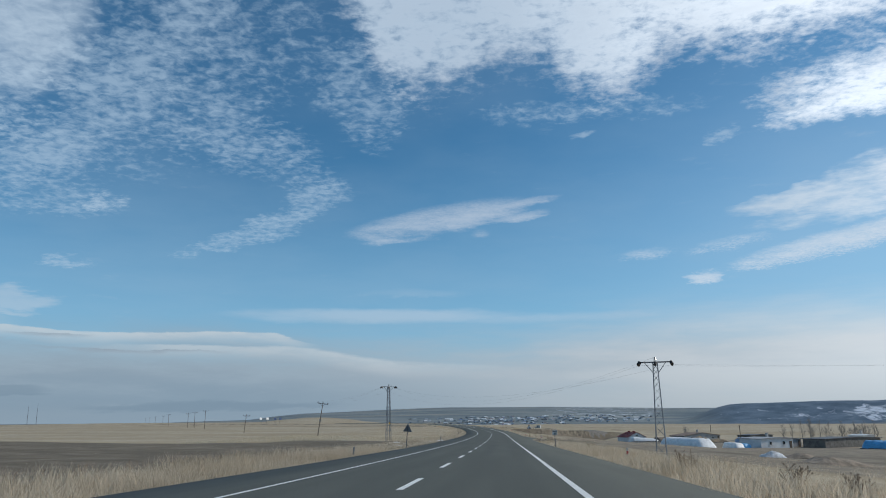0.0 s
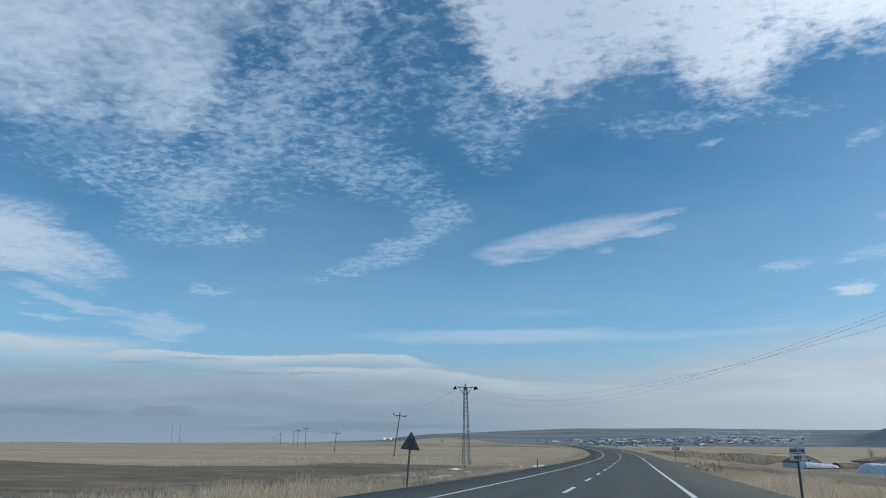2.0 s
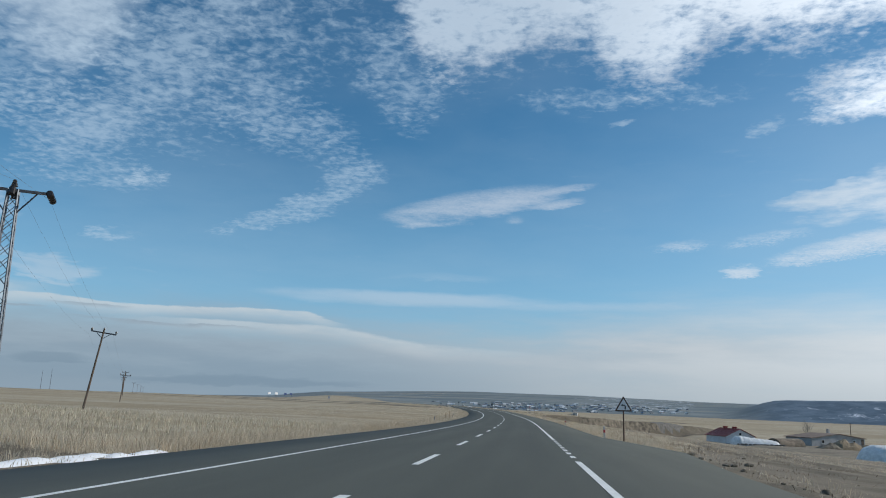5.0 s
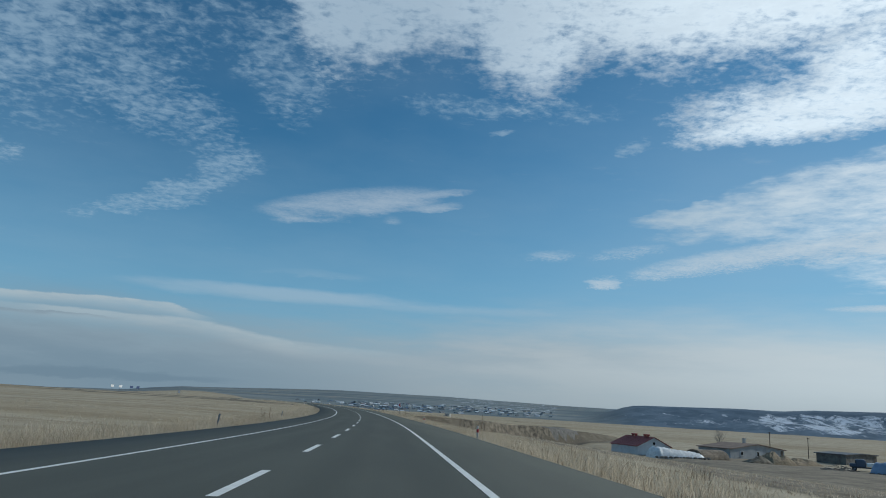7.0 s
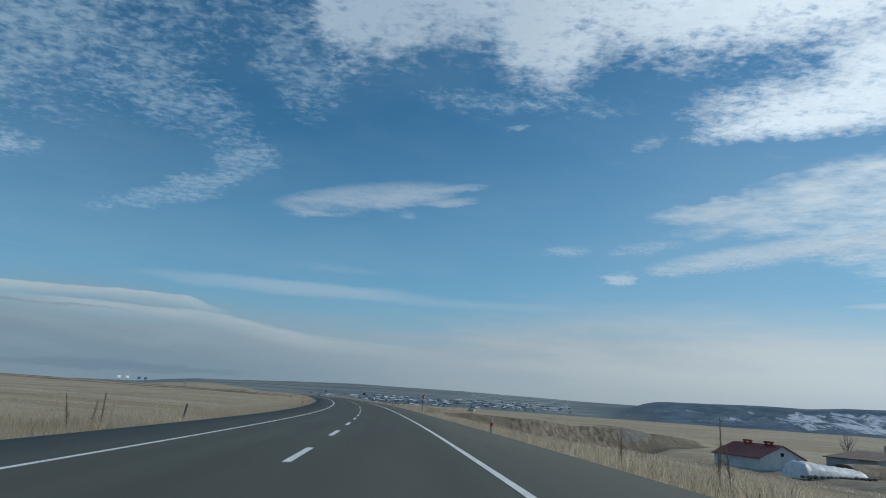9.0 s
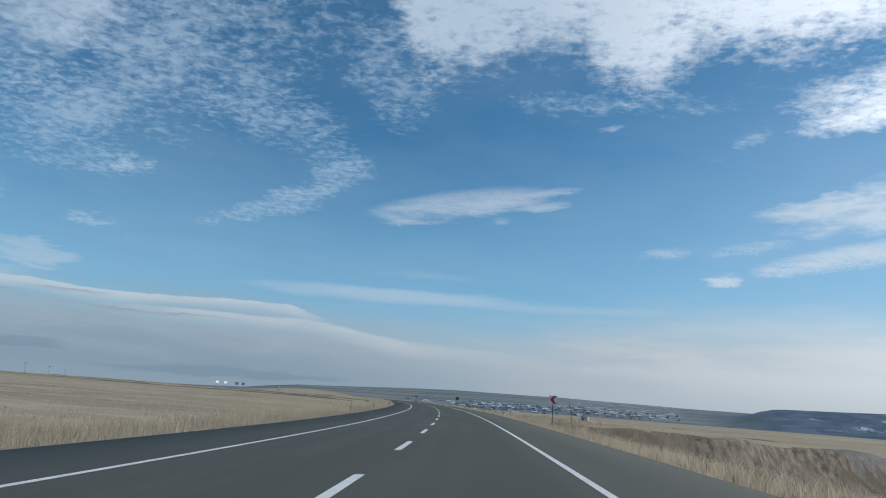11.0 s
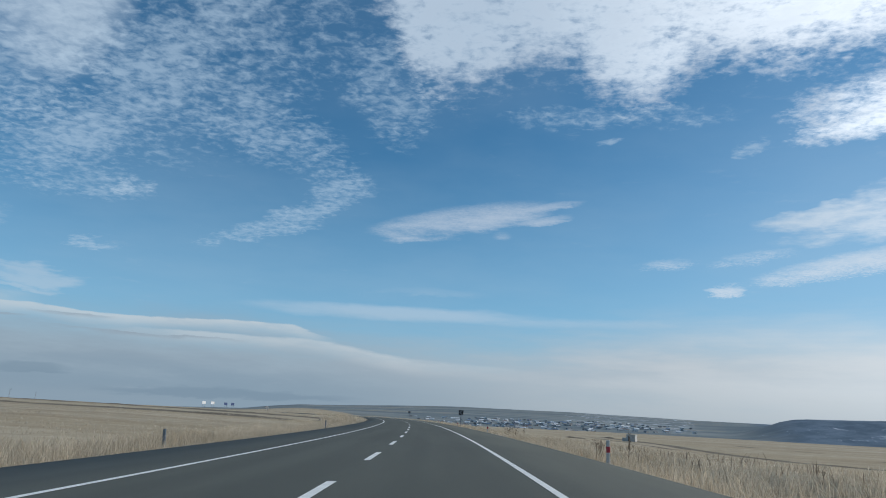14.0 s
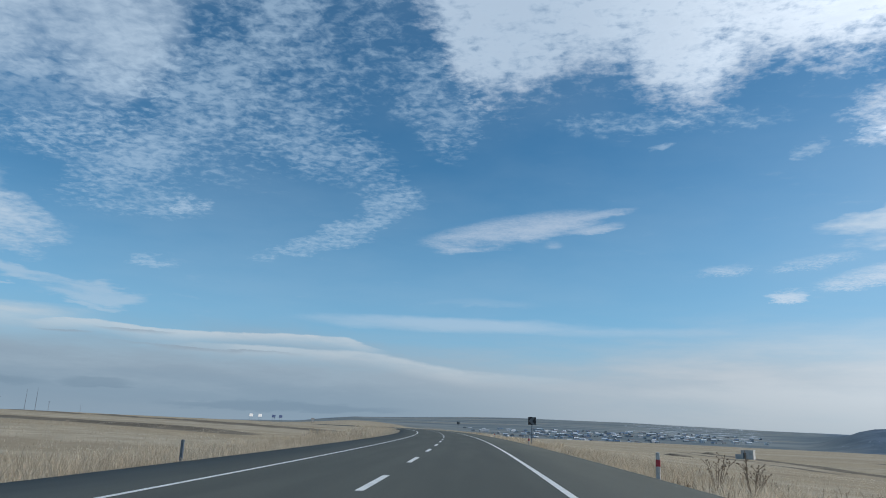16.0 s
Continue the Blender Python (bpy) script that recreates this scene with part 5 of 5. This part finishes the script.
def bare_tree(x, y, tall, seed, label, slim=0.16):
    """A leafless tree: tapered trunk, limbs that fork three times, fine twigs."""
    rnd = random.Random(seed)
    ob = thing("bare_tree", pose(x, y, on_ground(x, y), 0, 0, rnd.random() * 360), label, "tree", "bare trees by the farm")
    trunk, limbs, twigs = bmesh.new(), bmesh.new(), bmesh.new()
    spine = [Vector((0, 0, -0.3))]
    for k in range(8):
        spine.append(Vector((rnd.uniform(-0.1, 0.1) * k * 0.3, rnd.uniform(-0.1, 0.1) * k * 0.3, tall * (k + 1) / 8)))
    for k in range(8):
        rod(trunk, spine[k], spine[k + 1], 0.10 * (1 - k / 9), 0.10 * (1 - (k + 1) / 9), 6)
    for k in range(34):
        f = rnd.uniform(0.2, 0.98)
        at = spine[int(f * 8)].lerp(spine[min(8, int(f * 8) + 1)], f * 8 % 1)
        a = rnd.random() * 6.28
        reach = tall * slim * (1.15 - f) * rnd.uniform(0.6, 1.2) + 0.3
        tip = at + Vector((math.cos(a) * reach, math.sin(a) * reach, reach * rnd.uniform(1.0, 2.0)))
        rod(limbs, at, tip, 0.025, 0.010, 4)
        for j in range(5):
            q = at.lerp(tip, rnd.uniform(0.3, 1))
            b = a + rnd.uniform(-1, 1)
            r = reach * rnd.uniform(0.25, 0.6)
            rod(twigs, q, q + Vector((math.cos(b) * r, math.sin(b) * r, r * rnd.uniform(0.7, 1.8))), 0.014, 0.006, 3)
    part("trunk", trunk, BARK, ob)
    part("limbs", limbs, BARK, ob)
    part("crown", twigs, BARK, ob, "thin leafless twigs")


rnd = random.Random(5)
for k in range(26):
    bare_tree(108 + 2.6 * k + rnd.uniform(-2, 2), 258 + 2.7 * k + rnd.uniform(-9, 9), rnd.uniform(5.0, 8.5), 40 + k, "slender leafless poplar behind the farm")
bare_tree(87, 329, 5.0, 77, "small leafless tree behind the low farmhouse", 0.3)
bare_tree(120, 300, 6.0, 78, "slender leafless poplar behind the farm", 0.22)
bare_tree(112, 288, 6.5, 79, "slender leafless poplar behind the farm", 0.2)


# ---------------------------------------------------------------- far things
def billboard(x, y, tall, w, h, mat, label):
    z = on_ground(x, y)
    ob = thing("billboard", pose(x, y, z, 0, 0, 58), label, "billboard", "roadside boards far off")
    part("panel", box(bmesh.new(), (w, 0.25, h), (0, 0, tall - h / 2), 0.03), mat, ob)
    for sx in (-0.3, 0.3):
        part("post", rod(bmesh.new(), (sx * w, 0.15, -0.5), (sx * w, 0.15, tall - 0.3), 0.08, None, 8), DARK_STEEL, ob)


for x, y, mat, word in ((-375, 1236, SIGN_WHITE, "white"), (-365, 1240, SIGN_WHITE, "white"), (-365, 1286, SIGN_BLUE, "dark blue"), (-357, 1290, SIGN_BLUE, "dark blue"), (-231, 1041, SIGN_BACK, "dark")):
    g = on_ground(x, y)
    billboard(x, y, max(2.5, 9.0 - g) if y > 1100 else max(2.5, 5.0 - g), 5.2 if y > 1100 else 3.8, 3.4, mat, f"{word} board on steel posts across the fields")


def mast(x, y, top):
    z = on_ground(x, y)
    ob = thing("radio_mast", pose(x, y, z), "slender grey radio mast on the plain", "mast", "radio masts on the plain")
    tall = top - z
    part("mast_pole", rod(bmesh.new(), (0, 0, -1), (0, 0, tall), 0.5, 0.3, 6), DARK_STEEL, ob)
    part("antenna", rod(bmesh.new(), (0, 0, tall), (0, 0, tall + 4), 0.2, 0.1, 6), DARK_STEEL, ob)


for x, y, top in ((-1195, 1895, 48), (-1181, 1912, 52)):
    mast(x, y, top)


def village():
    rnd = random.Random(11)
    roofs = (material("snowy_roof", (0.66, 0.69, 0.72), 0.7, vary=0.2, scale=0.3), material("blue_roof", (0.10, 0.17, 0.28), 0.5, vary=0.2, scale=0.3),
             material("dark_roof", (0.17, 0.17, 0.18), 0.8, vary=0.3, scale=0.3), material("rust_roof", (0.15, 0.105, 0.09), 0.8, vary=0.3, scale=0.3))
    walls = (GREY_WALL, WHITEWASH, GREY_WALL, CONCRETE)
    made = []
    for k in range(8):
        w, l, h, rise = rnd.uniform(5, 7.5), rnd.uniform(6.5, 11), rnd.uniform(2.3, 3.2), rnd.uniform(0.8, 1.7)
        ob = thing("village_house", pose(0, 0, -500), ("small house with a snowy roof in the valley village", "small house with a blue roof in the valley village",
                   "small house with a dark roof in the valley village", "small house with a rusty roof in the valley village")[k % 4], "house", "houses of the village")
        part("wall", prism(bmesh.new(), w, l, h, rise), walls[(k * 3 + k // 4) % 4], ob)
        roof_pair(ob, w, l, h, rise, roofs[k % 4], 0.4, 0.15)
        for j in (-1, 1):
            part("window", box(bmesh.new(), (1.0, 0.1, 1.1), (j * w * 0.22, -l / 2 - 0.03, h * 0.55)), GLASS_DARK, ob)
        made.append(ob)
    used = set()
    for k in range(250):
        if rnd.random() < 0.75:
            az, r = rnd.gauss(1.5, 3.2), rnd.uniform(1560, 2050)
        else:
            az, r = rnd.gauss(8.5, 2.4), rnd.uniform(1750, 2300)
        x, y = r * math.sin(radians(az)), 150 + r * math.cos(radians(az))
        i = rnd.choice((0, 0, 0, 1, 1, 2, 3, 4, 4, 5, 6))
        m = pose(x, y, on_ground(x, y) - 0.3, 0, 0, rnd.choice((0, 90, 25, 115)) + rnd.uniform(-12, 12))
        if i in used:
            copy_thing(made[i], m)
        else:
            made[i].matrix_world = m
            used.add(i)
    for i in range(8):
        if i not in used:
            x, y = 40 + i * 25, 1950
            made[i].matrix_world = pose(x, y, on_ground(x, y))


village()


# ---------------------------------------------------------------- dry grass, stubble and weeds
def blades(name, xs, ys, tall, width, lean, mat, label, per=7, seed=3, spread=0.2):
    """Many tufts of dry blades, each blade a bent strip of two quads, joined into one sheet of stuff."""
    rng = np.random.default_rng(seed)
    n = len(xs)
    X, Y = np.repeat(xs, per), np.repeat(ys, per)
    H = np.repeat(tall, per) * rng.uniform(0.3, 1.2, n * per)
    X, Y = X + rng.normal(0, spread, n * per), Y + rng.normal(0, spread, n * per)
    Z = ground_height(X, Y) - 0.05
    a, face = rng.uniform(0, 2 * np.pi, n * per), rng.uniform(0, 2 * np.pi, n * per)
    bend = H * lean * rng.uniform(0.2, 1.3, n * per)
    dx, dy = np.cos(a) * bend, np.sin(a) * bend
    wx, wy = np.cos(face) * width * rng.uniform(0.6, 1.4, n * per), np.sin(face) * width * rng.uniform(0.6, 1.4, n * per)
    V = np.zeros((n * per, 5, 3))
    V[:, 0] = np.stack([X - wx, Y - wy, Z], -1)
    V[:, 1] = np.stack([X + wx, Y + wy, Z], -1)
    V[:, 2] = np.stack([X + wx * 0.8 + dx * 0.35, Y + wy * 0.8 + dy * 0.35, Z + H * 0.6], -1)
    V[:, 3] = np.stack([X - wx * 0.8 + dx * 0.35, Y - wy * 0.8 + dy * 0.35, Z + H * 0.6], -1)
    V[:, 4] = np.stack([X + dx, Y + dy, Z + H], -1)
    base = np.arange(n * per)[:, None] * 5
    tri = np.concatenate([base + np.array([[0, 1, 2]]), base + np.array([[0, 2, 3]]), base + np.array([[3, 2, 4]])], 0)
    return tagged(new(name, mesh_from(name, V.reshape(-1, 3), tri, mat)), label, "grass", kind="stuff")


def verge(side, s0, s1, near, far, count, tall, seed):
    """Places along a verge, denser towards the road and in drifts."""
    rng = np.random.default_rng(seed)
    s = rng.uniform(s0, s1, count * 3)
    f = rng.uniform(0, 1, count * 3) ** 1.5
    rim = right_rim(s) if side > 0 else -left_rim(s)
    d = rim + near + f * (far - near)
    clump = 0.5 + 0.5 * np.sin(s * 0.9 + 2 * np.sin(s * 0.23 + seed) + d * 0.8) * np.sin(s * 0.31 + seed)
    keep = rng.uniform(0, 1, count * 3) < 0.35 + 0.65 * clump
    s, d, clump = s[keep][:count], d[keep][:count], clump[keep][:count]
    x, y, _ = road_point(s, d * side)
    return x, y, tall * (0.55 + 0.7 * clump) * np.clip((d - right_rim(s) * (side > 0) + left_rim(s) * (side < 0) - 0.1) / 1.2, 0.35, 1), s, d * side


def sown(name, side, s0, s1, near, far, count, tall, width, mat, label, seed, lean=0.6, per=7, thin=None):
    x, y, h, s, d = verge(side, s0, s1, near, far, count, tall, seed)
    if thin is not None:
        keep = np.random.default_rng(seed + 50).uniform(0, 1, len(s)) < thin(s, d)
        x, y, h = x[keep], y[keep], h[keep] * np.where((s[keep] > 76) & (s[keep] < 126) & (side < 0) | (s[keep] > 98) & (s[keep] < 150) & (side > 0), 0.5, 1.0)
    return blades(name, x, y, h, width, lean, mat, label, per, seed)


def left_cover(s, d):
    return np.interp(s, (0, 66, 78, 124, 132, 900), (1, 1, 0.05, 0.05, 1, 1))


def right_cover(s, d):
    return np.interp(s, (0, 92, 104, 144, 156, 288, 296, 326, 334, 900), (1, 1, 0.02, 0.02, 1, 1, 0.6, 0.6, 1, 1))


sown("dry_grass", -1, 2, 130, 0.15, 6.0, 13000, 0.74, 0.008, STRAW, "tall dry straw-coloured grass along the verge", 1, thin=left_cover)
sown("dry_grass", -1, 130, 420, 0.15, 4.5, 19000, 0.64, 0.008, STRAW, "tall dry straw-coloured grass along the verge", 2, thin=left_cover)
sown("dry_grass", 1, 2, 130, 0.15, 6.0, 14000, 0.62, 0.008, STRAW, "tall dry straw-coloured grass along the verge", 3, thin=right_cover)
sown("dry_grass", 1, 130, 420, 0.15, 5.0, 17000, 0.52, 0.007, STRAW, "tall dry straw-coloured grass along the verge", 4, thin=right_cover)
sown("far_grass", -1, 420, 700, 0.2, 6.0, 5000, 0.8, 0.03, STRAW, "tall dry straw-coloured grass along the verge", 5)
sown("far_grass", 1, 420, 700, 0.2, 6.0, 5000, 0.6, 0.03, STRAW, "tall dry straw-coloured grass along the verge", 6)
sown("field_grass", -1, 165, 430, 3.5, 40, 9000, 0.16, 0.014, STRAW, "short dry grass and stubble of the field", 7, 0.6)
sown("field_grass", 1, 290, 480, 4, 50, 8000, 0.16, 0.016, STRAW, "short dry grass and stubble of the field", 8, 0.6)
sown("rough_grass", 1, 40, 300, 5, 40, 8000, 0.18, 0.014, STRAW, "short rough dry grass on trampled ground", 9, 0.6, 7, right_cover)
sown("rough_grass", -1, 77, 128, 0.3, 7, 2600, 0.22, 0.007, STRAW, "short rough dry grass on bare soil", 15, 0.8, 6)
sown("dead_weeds", -1, 2, 130, 0.3, 9.0, 900, 0.5, 0.012, WEED, "brown dead weed stems among the grass", 10, 0.5, 6, left_cover)
sown("dead_weeds", 1, 2, 420, 0.3, 8.0, 2200, 0.5, 0.010, WEED, "brown dead weed stems among the grass", 11, 0.5, 6, right_cover)

sown("dead_weeds", 1, 100, 190, 0.4, 22, 1100, 0.14, 0.012, WEED, "low brown weeds on trampled ground", 16, 0.9, 6)
sown("rough_grass", 1, 283, 336, 4, 34, 4200, 0.3, 0.008, STRAW, "dry grass on the broken earth bank", 17, 0.7, 7)

# loose stalks and clods on the bare soil
sown("straw_litter", -1, 76, 126, 0.2, 26, 4200, 0.06, 0.012, STUBBLE, "broken pale stalks lying on bare soil", 12, 5.0, 6)
sown("straw_litter", -1, 10, 90, 5, 70, 5000, 0.06, 0.014, STUBBLE, "broken pale stalks lying on tilled soil", 13, 5.0, 3)
sown("straw_litter", 1, 92, 190, 0.3, 20, 3200, 0.06, 0.012, STUBBLE, "broken pale stalks lying on trampled ground", 14, 5.0, 4)


def clod(s, d, size, seed):
    """A lump of dug soil, flat below and broken above."""
    x, y, z = spot(s, d)
    bm = bmesh.new()
    bmesh.ops.create_icosphere(bm, subdivisions=1 if size < 0.07 else 2, radius=size)
    for v in bm.verts:
        k = 1 + 0.45 * noise.noise(v.co * (1.6 / size) + Vector((seed, 0, 0)))
        v.co = Vector((v.co.x * k * 1.3, v.co.y * k, max(v.co.z * k * 0.7, -size * 0.4)))
    ob = part("earth_clod", bm, DUG_EARTH)
    ob.matrix_world = pose(x, y, z + size * 0.2, 0, 0, seed * 40)
    return tagged(ob, "dark lump of dug soil on bare ground", "clod", "clods beside the road")


rnd = random.Random(31)
for k in range(120):
    right = k % 4 > 0
    clod(rnd.uniform(104, 150) if right else rnd.uniform(82, 120), 8.0 + 6.0 * rnd.random() ** 2 if right else -rnd.uniform(8.2, 16), 0.03 + 0.12 * rnd.random() ** 3, k)


def stubble():
    """Rows of cut maize stalks."""
    rng = np.random.default_rng(21)
    xs, ys, hs = [], [], []
    for row in range(46):
        d = -12.0 - row * 0.8
        s = np.arange(max(112, 133 - row * 0.5), 172, 0.34)
        s = s[rng.uniform(0, 1, len(s)) < 0.8] + rng.normal(0, 0.08, int(1e6))[:1]
        x, y, _ = road_point(s, d + rng.normal(0, 0.09, len(s)))
        xs.append(x), ys.append(y), hs.append(rng.uniform(0.25, 0.55, len(s)))
    x, y, h = np.concatenate(xs), np.concatenate(ys), np.concatenate(hs)
    keep = rng.uniform(0, 1, len(x)) < 0.9
    blades("maize_stubble", x[keep], y[keep], h[keep], 0.017, 0.5, STUBBLE, "rows of pale cut maize stalks", 3, 22, 0.06)


stubble()


def dead_stalk(s, d, tall, lean, seed):
    """A tall dead flower stalk with a rough seed spike and stubby side twigs."""
    rnd = random.Random(seed)
    x, y, z = spot(s, d)
    ob = thing("dead_stalk", pose(x, y, z, 0, lean, rnd.random() * 30), "tall dark dead flower stalk in the grass", "dead plant", "dead stalks on the verge")
    bm = bmesh.new()
    rod(bm, (0, 0, -0.1), (0.02, 0, tall * 0.55), 0.02, 0.015, 6)
    rod(bm, (0.02, 0, tall * 0.55), (-0.03, 0, tall), 0.03, 0.006, 6)
    part("stem", bm, WEED, ob)
    bm = bmesh.new()
    for k in range(26):
        f = rnd.uniform(0.25, 0.95)
        a = rnd.random() * 6.28
        r = 0.16 * (1.2 - f)
        rod(bm, (0, 0, tall * f), (math.cos(a) * r, math.sin(a) * r, tall * f + r * 1.3), 0.009, 0.004, 4)
    part("twigs", bm, WEED, ob)


for k, (s, d, tall, lean) in enumerate(((216, 10.6, 1.9, 2), (214.5, 10.2, 1.2, -5), (217, 11.0, 1.1, 4), (220, 9.2, 1.3, 0), (294, 9.6, 2.3, -9), (101, 8.0, 1.7, 2), (338, 9.5, 1.4, 3),
                                        (309, -8.2, 1.5, 6), (224, -8.6, 1.5, 4), (222, -8.9, 1.4, -6), (225, -9.3, 1.2, 9), (376, 10.5, 1.3, 0))):
    dead_stalk(s, d, tall, lean, 90 + k)


def thistle(s, d, tall, seed):
    """A branching dead thistle with round seed heads."""
    rnd = random.Random(seed)
    x, y, z = spot(s, d)
    ob = thing("dead_thistle", pose(x, y, z), "branching dead thistle with dark round seed heads", "dead plant", "dead thistles on the verge")
    stems, heads = bmesh.new(), []
    for k in range(9):
        a, lean = rnd.random() * 6.28, rnd.uniform(0.1, 0.5)
        tip = Vector((math.cos(a) * tall * lean, math.sin(a) * tall * lean, tall * rnd.uniform(0.7, 1)))
        rod(stems, (0, 0, -0.05), tip, 0.012, 0.006, 4)
        heads.append(tip)
        for j in range(3):
            at = tip * rnd.uniform(0.5, 0.95)
            b = rnd.random() * 6.28
            heads.append(at + Vector((math.cos(b) * 0.18, math.sin(b) * 0.18, 0.16)))
            rod(stems, at, heads[-1], 0.007, 0.004, 4)
    part("stem", stems, WEED, ob)
    for at in heads:
        piece = new("seed_head", SEED_HEAD)
        piece.parent, piece.location, piece.scale = ob, at, [rnd.uniform(0.6, 1.0)] * 3


bm = bmesh.new()
bmesh.ops.create_icosphere(bm, subdivisions=1, radius=0.027)
SEED_HEAD = bpy.data.meshes.new("seed_head")
bm.to_mesh(SEED_HEAD)
bm.free()
SEED_HEAD.materials.append(WEED)
for k, (s, d, tall) in enumerate(((27, 8.2, 1.0), (28.5, 8.8, 0.8), (20, 9.4, 0.8), (18.5, 10.2, 0.7), (110, 8.6, 0.8), (111, 9.2, 0.7), (373, 8.6, 1.1), (371.5, 9.0, 0.9), (340, 8.8, 0.9), (62, 9, 0.8))):
    thistle(s, d, tall, 130 + k)
